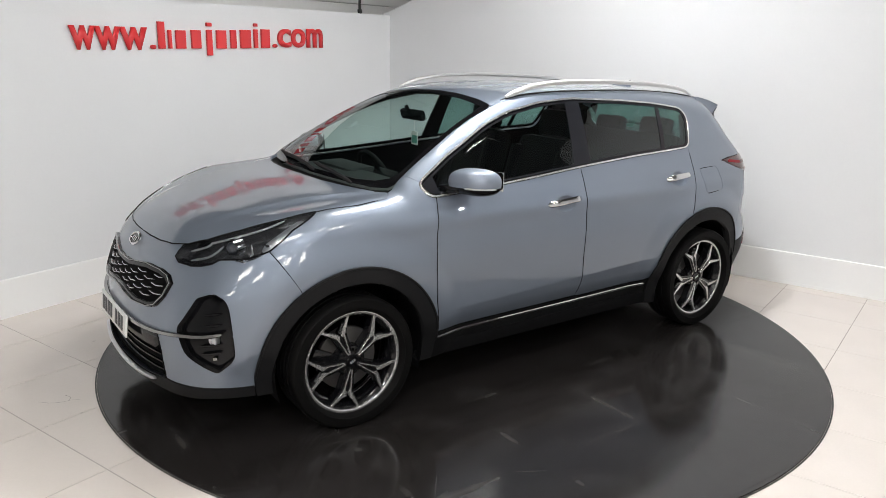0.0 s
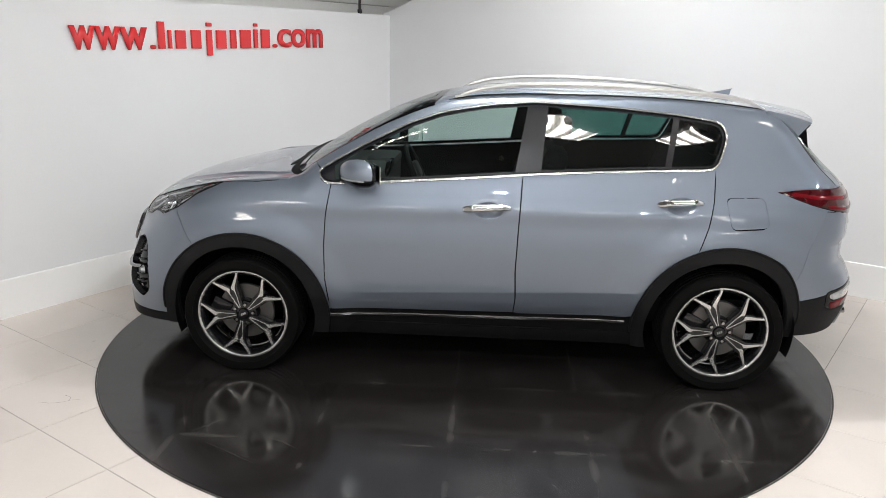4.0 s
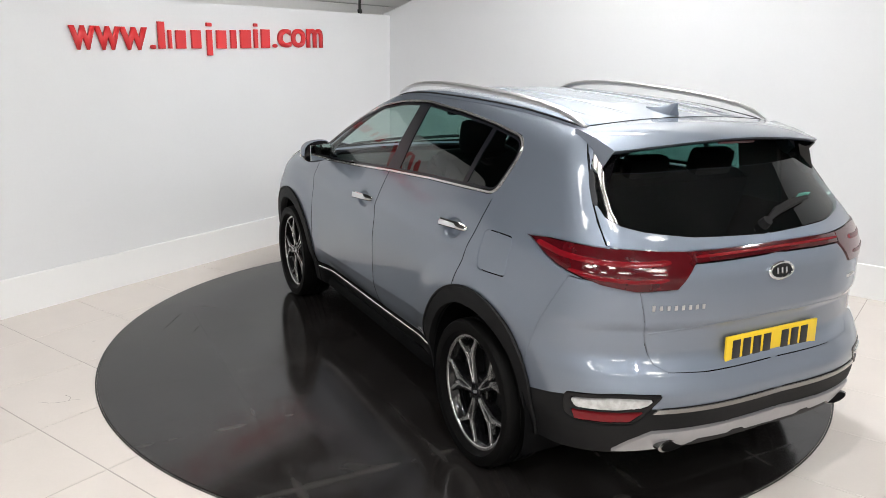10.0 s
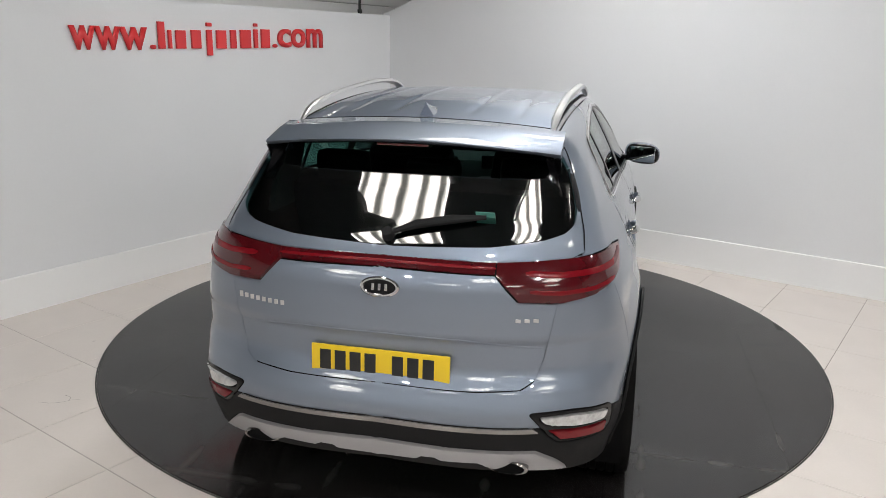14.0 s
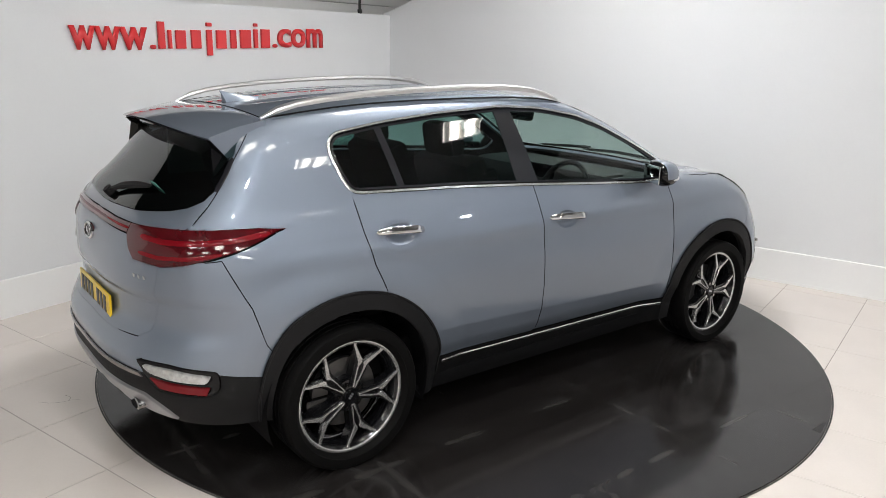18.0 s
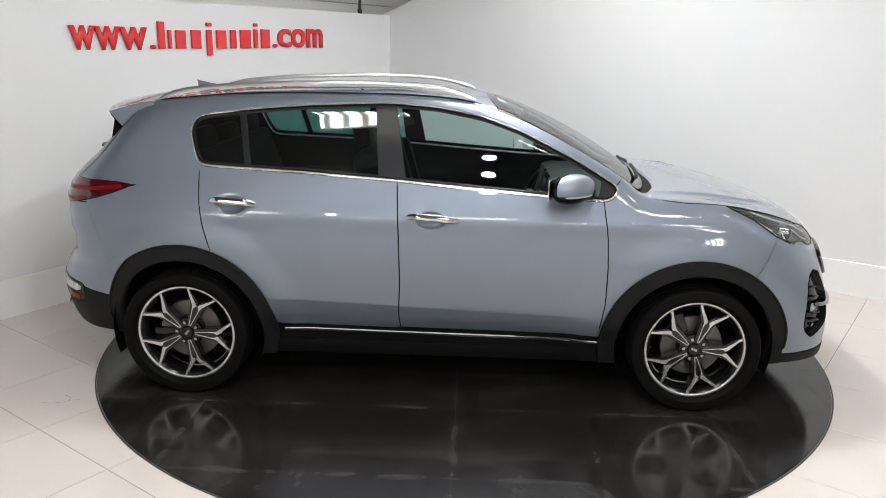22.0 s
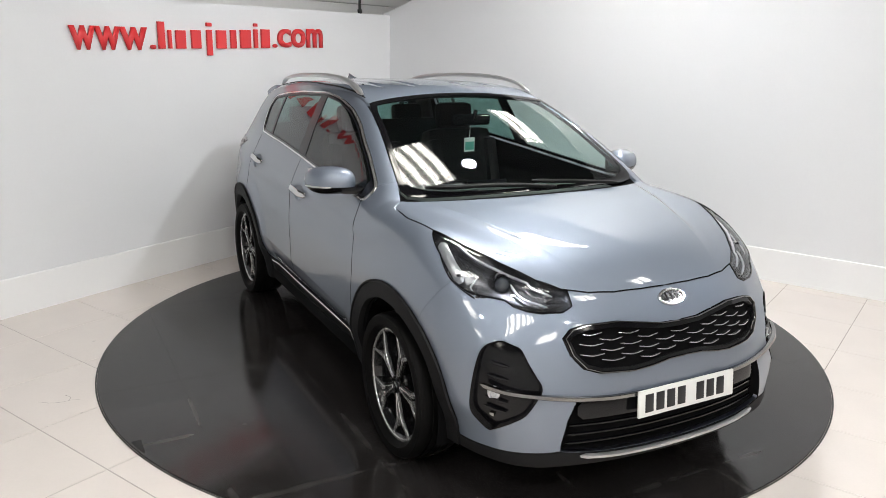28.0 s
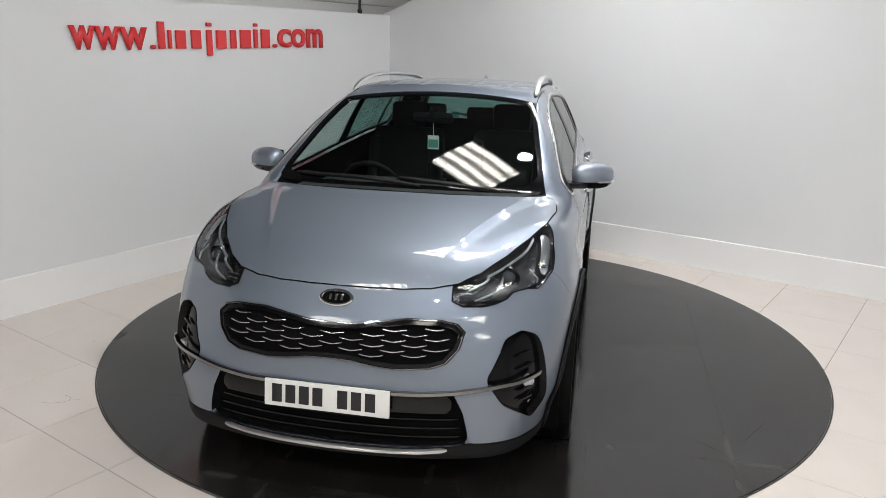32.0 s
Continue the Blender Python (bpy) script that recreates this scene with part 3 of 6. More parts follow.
def charted(regions, limit, rays, seam, box_, step, creases=()):
    """Cuts the chart into regions (first match wins). Gives points in 3D, normals, and for each region its triangles."""
    pts, edges = [], []
    for poly in [limit] + [r[1] for r in regions]:
        q = dense(poly, step)
        k = len(pts)
        pts += q
        edges += [(k + i, k + (i + 1) % len(q)) for i in range(len(q))]
    for line in creases:
        q = dense(line, step, False)
        k = len(pts)
        pts += q
        edges += [(k + i, k + i + 1) for i in range(len(q) - 1)]
    u = np.arange(box_[0] + step * 0.37, box_[1], step)
    v = np.arange(box_[2] + step * 0.41, box_[3], step)
    grid = np.array([(a + (0.5 * step if j % 2 else 0), b) for j, b in enumerate(v) for a in u])
    grid = grid[inside_poly(grid, limit)]
    allp = np.array(pts)
    keep = np.ones(len(grid), bool)
    for i in range(0, len(grid), 400):
        d = np.abs(grid[i:i + 400, None, :] - allp[None]).max(2).min(1)
        keep[i:i + 400] = d > step * 0.35
    pts += [tuple(g) for g in grid[keep]]
    from mathutils.geometry import delaunay_2d_cdt
    vv, _, ff, _, _, _ = delaunay_2d_cdt([Vector(p) for p in pts], edges, [], 0, 1e-5)
    P = np.array([(p.x, p.y) for p in vv])
    F = np.array([tuple(f) for f in ff if len(f) == 3])
    cen = P[F].mean(1)
    lab = np.full(len(F), -1)
    inn = inside_poly(cen, limit)
    for i, (_, poly, *_) in enumerate(regions):
        m = (lab < 0) & inn & inside_poly(cen, poly)
        lab[m] = i
    lab[(lab < 0) & inn] = len(regions)
    X = skin(*rays(P[:, 0], P[:, 1]))
    if seam:
        q = np.array(seam[0])
        for i in range(len(P)):
            d = np.abs(q - P[i]).max(1)
            j = d.argmin()
            if d[j] < 2e-4:
                X[i] = seam[1][j]
    return P, X, F, lab


def panel(P, X, F, gap=0.0038, lift=0.0, skirt=0.018, mirror=False, both=False, centre_u=None):
    """Verts, normals and faces of one panel: its rim is drawn in by the gap and turned under by a skirt."""
    F = np.array(F, int).reshape(-1, 3)
    ids = np.unique(F)
    ren = {a: i for i, a in enumerate(ids)}
    f = np.array([[ren[a] for a in t] for t in F], int).reshape(-1, 3)
    p2, p = P[ids], X[ids].copy()
    good = ~np.isnan(p).any(1)
    f = f[good[f].all(1)]
    n = normals(np.where(np.isnan(p), 0.5, p))
    e = {}
    for t in f:
        for a, b in ((t[0], t[1]), (t[1], t[2]), (t[2], t[0])):
            e[(a, b)] = True
    rim = [(a, b) for a, b in e if (b, a) not in e]
    if centre_u is not None:
        rim = [(a, b) for a, b in rim if not all(abs(p[k][1]) < 1e-3 for k in (a, b))]
    inward = np.zeros_like(p)
    along = np.zeros_like(p)
    rimv = sorted({k for r in rim for k in r})
    rs = set(rimv)
    for a, b in rim:
        d = (p[b] - p[a]) / max(np.linalg.norm(p[b] - p[a]), 1e-9)
        along[a] += d
        along[b] += d
    for t in f:
        if rs & set(t):
            c = p[t].mean(0)
            for k in t:
                if k in rs:
                    inward[k] += c - p[k]
    square = np.cross(n, along)
    square *= np.sign((square * inward).sum(1, keepdims=True))
    ln = np.maximum(np.linalg.norm(square, axis=1, keepdims=True), 1e-9)
    inward = np.where(np.linalg.norm(along, axis=1, keepdims=True) > 0.5, square / ln, 0.0)
    if centre_u is not None:
        inward[np.abs(p[:, 1]) < 1e-3] = 0
    p = p + inward * gap + n * lift
    p[rimv] -= n[rimv] * min(gap, 0.001)
    verts, norms, faces = [p], [n], [tuple(t) for t in f]
    base = len(p)
    if skirt:
        low = {k: base + i for i, k in enumerate(rimv)}
        verts.append(p[rimv] - n[rimv] * skirt)
        norms.append(n[rimv])
        faces += [(b, a, low[a], low[b]) for a, b in rim]
    v, nn = np.concatenate(verts), np.concatenate(norms)
    # outward winding
    a, b, c = (v[[q[k] for q in faces]] for k in range(3))
    out = (np.cross(b - a, c - a) * nn[[q[0] for q in faces]]).sum(1)
    faces = [q if o >= 0 or len(q) == 4 else q[::-1] for q, o in zip(faces, out)]
    if mirror or both:
        vm, nm = v * (1, -1, 1), nn * (1, -1, 1)
        fm = [q[::-1] for q in faces]
        if both:
            k = len(v)
            return np.concatenate([v, vm]), np.concatenate([nn, nm]), faces + [tuple(i + k for i in q) for q in fm]
        return vm, nm, fm
    return v, nn, faces


car = new("car")
tagged(car, "metallic grey-blue compact SUV with black cladding, on a turntable", "car")


def sub(name, me, material, parent=None, label=""):
    me.materials.append(material)
    ob = new(name, me)
    if parent is None or parent is car:
        ob.parent = car
        ob.location = (CAR_X, CAR_Y, 0)
    else:
        ob.parent = parent
    if label:
        tagged(ob, label)
    return ob


def sheet(name, vnf, material, parent=None, label=""):
    v, n, f = vnf
    me = bpy.data.meshes.new(name)
    me.from_pydata([tuple(q) for q in v], [], f)
    me.polygons.foreach_set("use_smooth", [True] * len(f))
    me.normals_split_custom_set_from_vertices([tuple(q) for q in n])
    return sub(name, me, material, parent, label)


def piece(name, bm, material, parent=None, label="", smooth=True, angle=38):
    me = bpy.data.meshes.new(name)
    bmesh.ops.recalc_face_normals(bm, faces=bm.faces)
    bm.to_mesh(me)
    bm.free()
    if smooth:
        me.polygons.foreach_set("use_smooth", [True] * len(me.polygons))
        me.set_sharp_from_angle(angle=radians(angle))
    return sub(name, me, material, parent, label)


# ---- the car's materials ----
def paint(name):
    m = mat(name, (0.216, 0.250, 0.312), 0.50, 0.68, grain=0.05, scale=900, bump=0.02, Coat_Weight=1.0, Coat_Roughness=0.015, Coat_IOR=1.52)
    return m


def glass(name, tint, base=0.06):
    m = bpy.data.materials.new(name)
    m.use_nodes = True
    nt = m.node_tree
    nt.nodes.remove(nt.nodes["Principled BSDF"])
    tr, gl, mx, lw, pw, ma = (nt.nodes.new("ShaderNode" + k) for k in ("BsdfTransparent", "BsdfGlossy", "MixShader", "LayerWeight", "Math", "Math"))
    tr.inputs[0].default_value = (*tint, 1)
    gl.inputs["Roughness"].default_value = 0.0
    lw.inputs["Blend"].default_value = 0.5
    pw.operation, pw.inputs[1].default_value = "POWER", 5.0
    ma.operation, ma.inputs[1].default_value, ma.inputs[2].default_value = "MULTIPLY_ADD", 1.0 - base, base
    nt.links.new(lw.outputs["Facing"], pw.inputs[0])
    nt.links.new(pw.outputs[0], ma.inputs[0])
    nt.links.new(ma.outputs[0], mx.inputs[0])
    nt.links.new(tr.outputs[0], mx.inputs[1])
    nt.links.new(gl.outputs[0], mx.inputs[2])
    nt.links.new(mx.outputs[0], nt.nodes["Material Output"].inputs[0])
    return m


M_PAINT = paint("metallic_paint")
M_GLASS = glass("clear_glass", (0.71, 0.83, 0.80))
M_TINT = glass("privacy_glass", (0.25, 0.43, 0.40), 0.10)
M_SKID = mat("skid_plate_silver", (0.42, 0.42, 0.44), 0.38, 0.75, grain=0.04)
M_LENS = glass("lamp_lens_clear", (0.90, 0.92, 0.94))
M_PILLAR = mat("pillar_film", (0.0085, 0.0090, 0.0125), 0.30, Specular_IOR_Level=0.3, grain=0.08, scale=300)
M_TRIM = mat("black_plastic", (0.0072, 0.0072, 0.008), 0.60, Specular_IOR_Level=0.22, grain=0.12, scale=400, bump=0.25)
M_GLOSS = mat("gloss_black", (0.005, 0.005, 0.006), 0.09, grain=0.1, Specular_IOR_Level=0.35)
M_INNER = mat("inner_black", (0.003, 0.003, 0.0035), 0.8, Specular_IOR_Level=0.1, grain=0.1)
M_CHROME = mat("chrome", (0.70, 0.70, 0.71), 0.07, 1.0, grain=0.02)
M_MIRROR = mat("mirror_silver", (0.55, 0.58, 0.58), 0.02, 1.0, grain=0.01)
M_SATIN = mat("satin_silver", (0.62, 0.62, 0.63), 0.32, 0.85, grain=0.03)
M_DARKCHROME = mat("dark_chrome", (0.30, 0.295, 0.29), 0.12, 1.0, grain=0.03)
M_TYRE = mat("tyre_rubber", (0.0058, 0.0056, 0.0056), 0.50, Specular_IOR_Level=0.05, grain=0.2, scale=120, bump=0.3)
M_RIMDARK = mat("gloss_black_wheel", (0.006, 0.006, 0.007), 0.16, grain=0.05)
M_RIMCUT = mat("machined_alloy", (0.58, 0.575, 0.57), 0.25, 0.8, grain=0.06, scale=200)
M_REDLENS = mat("red_lens", (0.066, 0.0025, 0.005), 0.10, grain=0.25, scale=18, Coat_Weight=0.6)
M_REDBAR = mat("bright_red_lens", (0.16, 0.0035, 0.008), 0.18, Specular_IOR_Level=0.3, grain=0.1, scale=60)
M_PLATE_W = mat("white_plate", (0.78, 0.78, 0.76), 0.3, grain=0.02)
M_PLATE_Y = mat("yellow_plate", (0.80, 0.55, 0.02), 0.3, grain=0.02)
M_BLACK = mat("black_print", (0.012, 0.012, 0.014), 0.4, grain=0.05)
M_SEAT = mat("black_leather", (0.0055, 0.0055, 0.006), 0.6, Specular_IOR_Level=0.10, grain=0.15, scale=160, bump=0.3)
M_DASH = mat("dash_plastic", (0.018, 0.018, 0.019), 0.6, grain=0.15, scale=300, bump=0.3)
M_LINING = mat("headliner", (0.03, 0.03, 0.031), 0.9, grain=0.1, scale=300)
M_DISCBRAKE = mat("brake_steel", (0.13, 0.127, 0.124), 0.35, 0.8, grain=0.08, scale=150)
M_REFLECT = mat("lamp_reflector", (0.58, 0.59, 0.61), 0.28, 0.85, grain=0.05)
M_BOWL = mat("lamp_bowl", (0.15, 0.15, 0.16), 0.24, 0.8, grain=0.35, scale=25)
M_RECESS = mat("recess_black", (0.004, 0.004, 0.005), 0.15, grain=0.1, Specular_IOR_Level=0.28)
M_SILL = mat("sill_plastic", (0.0045, 0.0045, 0.005), 0.65, grain=0.12, scale=400, bump=0.25, Specular_IOR_Level=0.12)
M_BRIGHT = mat("bright_trim", (0.80, 0.80, 0.80), 0.22, 0.85, grain=0.02)
M_LENSBALL = mat("projector_glass", (0.05, 0.055, 0.065), 0.04, 0.2, grain=0.1, Coat_Weight=1.0)
M_REVLENS = mat("clear_lamp", (0.55, 0.56, 0.57), 0.12, 0.6, grain=0.6, scale=45, Coat_Weight=1.0)
M_STICKER = mat("sticker", (0.10, 0.34, 0.28), 0.4, grain=0.1)

# ---- cut the belt and the top ----
BELT_REGIONS = [("hole", HOLE_F), ("hole", HOLE_R), ("glass_front", G_FRONT), ("glass_rear", G_REAR), ("glass_quarter", G_QUART), ("pillar", W_PIL), ("window_line", W_IN), ("window_trim", W_OUT),
                ("arch_front", ARC_F), ("arch_rear", ARC_R), ("sill_trim", SILL_TRIM), ("sill", SILL), ("fuel", FUEL), ("tail_lamp", LAMP_L), ("light_bar", LAMP_BAR), ("rear_glass", REAR_GLASS),
                ("rev_lamp", REV_LAMP), ("reflector", REFLECTOR), ("rev_frame", REV_FRAME), ("r_chrome", R_CHROME), ("diffuser", DIFFUSER), ("r_lower", R_LOWER), ("tailgate", TAILGATE),
                ("headlamp", HEADLAMP), ("grille", GRILLE_IN), ("grille_frame", GRILLE), ("fog", FOG), ("intake", INTAKE), ("f_lower", F_LOWER),
                ("door_front", DOOR_F), ("door_rear", DOOR_R), ("bumper_front", BUMPER_F), ("bumper_rear", BUMPER_R), ("fender", FENDER)]
P, X, F, LAB = charted(BELT_REGIONS, LIMIT, belt_rays, (SEAM_B, SEAM_B3), (0.0, S_END, 0.2, 1.62), 0.018, [[belt(x, 1.0, 0.525 - 0.035 * x + k) for x in np.linspace(0.80, -0.86, 60)] for k in (0.006, -0.006)])
TOP_LIMIT = [(2.06, 0.0)] + SEAM[1:]
TOP_REGIONS = [("screen", SCREEN_IN), ("screen_band", SCREEN), ("hood", HOOD), ("roof", ROOF)]
PT, XT, FT, LABT = charted(TOP_REGIONS, TOP_LIMIT, top_rays, (SEAM, SEAM3), (-1.7, 2.1, 0.0, 0.85), 0.017,
                             [[(x, 0.345 + 0.34 * (2.0 - x) + k) for x in np.linspace(1.24, 1.99, 40)] for k in (-0.006, 0.003, 0.015, 0.03, 0.045, 0.06)])
for q in (X, XT):
    q[np.abs(q[:, 1]) < 1e-5, 1] = 0


# hollows behind the door handles: middle along the car and up, half length, half height
CUPS = {"door_front": (-0.044, 0.988, 0.076, 0.044), "door_rear": (-1.073, 1.039, 0.076, 0.044)}


def reg(name):
    """The triangles of a region of the belt or of the top."""
    for labels, regs, P_, X_, F_ in ((LAB, BELT_REGIONS, P, X, F), (LABT, TOP_REGIONS, PT, XT, FT)):
        ids = [i for i, r in enumerate(regs) if r[0] == name] or ([len(regs)] if name == ("side" if regs is BELT_REGIONS else "cowl") else [])
        if ids:
            if not np.isin(labels, ids).any():
                print("EMPTY", name)
            f_ = F_[np.isin(labels, ids)]
            if name in CUPS:
                cx, cz, a, b = CUPS[name]
                out = (((X_[:, 0] - cx) / a) ** 2 + ((X_[:, 2] - cz) / b) ** 2) > 1
                f_ = f_[out[f_].all(1)]
            return P_, X_, f_


def pair(name, region, material, label="", parents=(None, None), **k):
    """A panel on the left side and its mirror image on the right."""
    a = sheet(name, panel(*reg(region), **k), material, parents[0], label)
    b = sheet(name, panel(*reg(region), mirror=True, **k), material, parents[1], label)
    return a, b


def whole(name, region, material, label="", parent=None, **k):
    """A panel that reaches across the middle."""
    return sheet(name, panel(*reg(region), both=True, centre_u=0, **k), material, parent, label)


hood = whole("hood", "hood", M_PAINT, "sculpted metallic grey-blue hood", gap=0.003)
roof = whole("roof", "roof", M_PAINT)
v_, n_, f_ = panel(*reg("screen"), both=True, centre_u=0, gap=0.0, skirt=0)
# one even curve for the glass
a_ = np.stack([v_[:, 0] ** 0, v_[:, 0], v_[:, 0] ** 2, v_[:, 1] ** 2, v_[:, 0] * v_[:, 1] ** 2], 1)
c_ = np.linalg.lstsq(a_, v_[:, 2], rcond=None)[0]
n_ = np.stack([-(c_[1] + 2 * c_[2] * v_[:, 0] + c_[4] * v_[:, 1] ** 2), -2 * v_[:, 1] * (c_[3] + c_[4] * v_[:, 0]), v_[:, 0] ** 0], 1)
n_ /= np.linalg.norm(n_, axis=1, keepdims=True)
v_[:, 2] = np.clip(a_ @ c_, v_[:, 2] - 0.004, v_[:, 2] + 0.002)
screen = sheet("windscreen", (v_, n_, f_), M_GLASS, None, "clear windscreen reflecting the roof lights")
whole("windscreen_band", "screen_band", M_GLOSS, "black band round the glass", screen, gap=0.0, skirt=0.004)
whole("cowl", "cowl", M_SILL, "black plastic cowl below the windscreen", gap=0.0, lift=-0.020)
doors_f = pair("front_door", "door_front", M_PAINT)
doors_r = pair("rear_door", "door_rear", M_PAINT)
pair("front_fender", "fender", M_PAINT)
P_, X_, F_ = reg("side")
sides = (sheet("body_side", panel(P_, X_, F_), M_PAINT), sheet("body_side", panel(P_, X_, np.concatenate([F_, reg("fuel")[2]]), mirror=True), M_PAINT))
bumper_f = whole("front_bumper", "bumper_front", M_PAINT)
bumper_r = whole("rear_bumper", "bumper_rear", M_PAINT, gap=0.0012)
gate = whole("tailgate", "tailgate", M_PAINT)
pair("side_window", "glass_front", M_GLASS, "clear front door glass", doors_f, gap=0.0, skirt=0, lift=-0.003)
pair("side_window", "glass_rear", M_TINT, "dark privacy glass", doors_r, gap=0.0, skirt=0, lift=-0.003)
pair("quarter_window", "glass_quarter", M_TINT, "dark privacy glass", sides, gap=0.0, skirt=0, lift=-0.003)
pair("pillar_trim", "pillar", M_PILLAR, "dark grey pillar trim", sides, gap=0.0, skirt=0.006)
pair("window_trim", "window_trim", M_BRIGHT, "thin chrome window surround", sides, gap=0.0, lift=0.005, skirt=0.008)
pair("window_line", "window_line", M_GLOSS, "gloss black window seal", sides, gap=0.0, lift=0.002, skirt=0.006)
arches_f = pair("wheel_arch", "arch_front", M_TRIM, "matt black wheel-arch cladding", lift=0.010, skirt=0.05)
arches_r = pair("wheel_arch", "arch_rear", M_TRIM, "matt black wheel-arch cladding", lift=0.010, skirt=0.05)
sills = pair("sill", "sill", M_SILL, "matt black sill cladding", lift=0.006, skirt=0.03)
pair("sill_trim", "sill_trim", M_CHROME, "thin chrome sill strip", sills, gap=0.0, lift=0.010, skirt=0.012)
sheet("fuel_flap", panel(*reg("fuel")), M_PAINT, sides[0])
tails = pair("tail_lamp", "tail_lamp", M_REDLENS, "dark red tail lamp", lift=0.006)
light_bar = whole("light_bar", "light_bar", M_REDLENS, "thin dark red light bar", gate, lift=0.006)
v_, n_, f_ = panel(*reg("rear_glass"), both=True, centre_u=0, gap=0.0, skirt=0, lift=-0.002)
a_ = np.stack([v_[:, 2] ** 0, v_[:, 2], v_[:, 2] ** 2, v_[:, 1] ** 2, v_[:, 1] ** 4], 1)
c_ = np.linalg.lstsq(a_, v_[:, 0], rcond=None)[0]
even = np.stack([-v_[:, 2] ** 0, 2 * c_[3] * v_[:, 1] + 4 * c_[4] * v_[:, 1] ** 3, c_[1] + 2 * c_[2] * v_[:, 2]], 1)
even = 0.5 * even / np.linalg.norm(even, axis=1, keepdims=True) + 0.5 * n_
even /= np.linalg.norm(even, axis=1, keepdims=True)
rear_glass = sheet("rear_window", (v_, even, f_), M_TINT, gate, "dark privacy rear glass")
pair("reversing_lamp", "rev_lamp", M_REVLENS, "clear reversing lamp", (bumper_r, bumper_r), lift=0.008)
pair("rear_reflector", "reflector", M_REDBAR, "red reflector", (bumper_r, bumper_r), lift=0.008)
pair("lamp_frame", "rev_frame", M_RECESS, "gloss black lamp frame", (bumper_r, bumper_r), lift=0.003)
whole("bumper_strip", "r_chrome", M_DARKCHROME, "thin chrome strip", bumper_r, lift=0.008, gap=0.0)
whole("diffuser", "diffuser", M_SKID, "satin silver skid plate", bumper_r, lift=0.012, skirt=0.05)
whole("lower_bumper", "r_lower", M_TRIM, "matt black lower bumper", bumper_r, lift=0.003, skirt=0.05)
whole("lower_bumper", "f_lower", M_TRIM, "matt black lower bumper", bumper_f, lift=0.003, skirt=0.05)
grille = whole("grille", "grille", M_INNER, "black mesh grille", None, lift=-0.022, gap=0.0, skirt=-0.024)
whole("grille_frame", "grille_frame", M_GLOSS, "gloss black grille surround", grille, lift=0.008, gap=0.0)
fogs = pair("fog_recess", "fog", M_RECESS, "gloss black fog lamp recess", (bumper_f, bumper_f), lift=-0.030, gap=0.0, skirt=-0.032)
intake = whole("lower_intake", "intake", M_INNER, "black lower air intake", bumper_f, lift=-0.045, gap=0.0, skirt=-0.048)
lamps = pair("headlamp", "headlamp", M_BOWL, "headlamp with clear lens and dark bowl", lift=-0.045, gap=0.0, skirt=-0.042)
pair("lens", "headlamp", M_LENS, "clear headlamp lens", lamps, lift=0.001, gap=0.002, skirt=0.0)

# dark liner just behind the painted panels, which closes the shut lines
LINED = {"door_front", "door_rear", "fender", "bumper_front", "bumper_rear", "arch_front", "arch_rear", "sill", "sill_trim", "fuel", "tail_lamp", "rev_lamp", "reflector", "rev_frame", "r_chrome", "diffuser", "r_lower", "f_lower", "light_bar", "tailgate"}
keep = np.isin(LAB, [i for i, r in enumerate(BELT_REGIONS) if r[0] in LINED] + [len(BELT_REGIONS)])
sheet("inner_shell", panel(P, X, F[keep], lift=-0.022, gap=0.0, skirt=0, both=True, centre_u=0), M_INNER, None, "black inner body structure")
keep = np.isin(LABT, [i for i, r in enumerate(TOP_REGIONS) if r[0] in ("hood", "cowl")] + [len(TOP_REGIONS)])
sheet("hood_liner", panel(PT, XT, FT[keep], lift=-0.030, gap=0.0, skirt=0, both=True, centre_u=0), M_INNER, hood, "black liner")
keep = np.isin(LABT, [i for i, r in enumerate(TOP_REGIONS) if r[0] == "roof"])
sheet("headliner", panel(PT, XT, FT[keep], lift=-0.030, gap=0.0, skirt=0, both=True, centre_u=0), M_LINING, roof, "dark grey cloth headliner")


# ---- sweeps along the skin ----
def sweep(bm, pts, nrm, w, h, taper=True, shape=None):
    """A bar of width w and height h with rounded shoulders along pts, standing on nrm; shape: its size from end to end."""
    pts = [Vector(p) for p in pts]
    rings = []
    n = len(pts)
    for i in range(n):
        t = (pts[min(i + 1, n - 1)] - pts[max(i - 1, 0)]).normalized()
        up = Vector(nrm[i]).normalized()
        sd = t.cross(up).normalized()
        k = 1.0
        if taper and i in (0, n - 1):
            k = 0.45
        if shape is not None:
            k = shape[i]
        ring = []
        for a, b in ((-0.5, -0.3), (-0.5, 0.25), (-0.32, 0.5), (0.32, 0.5), (0.5, 0.25), (0.5, -0.3)):
            ring.append(bm.verts.new(pts[i] + sd * a * w * k + up * b * h * k))
        rings.append(ring)
    for i in range(n - 1):
        for j in range(6):
            bm.faces.new((rings[i][j], rings[i][(j + 1) % 6], rings[i + 1][(j + 1) % 6], rings[i + 1][j]))
    bm.faces.new(rings[0])
    bm.faces.new(rings[-1][::-1])


def bar_on(name, pts, w, h, material, parent, label="", lift=0.0, sides=(1, -1), step=0.02, where=on_belt):
    """A bar laid on the skin along approximate points, on one side or both."""
    q = dense(pts, step, False)
    p, n = where(q)
    p = p + n * lift
    out = []
    for s in sides:
        bm = bmesh.new()
        sweep(bm, p * (1, s, 1), n * (1, s, 1), w, h)
        par = parent[0 if s > 0 else 1] if isinstance(parent, tuple) else parent
        out.append(piece(name, bm, material, par, label))
    return out


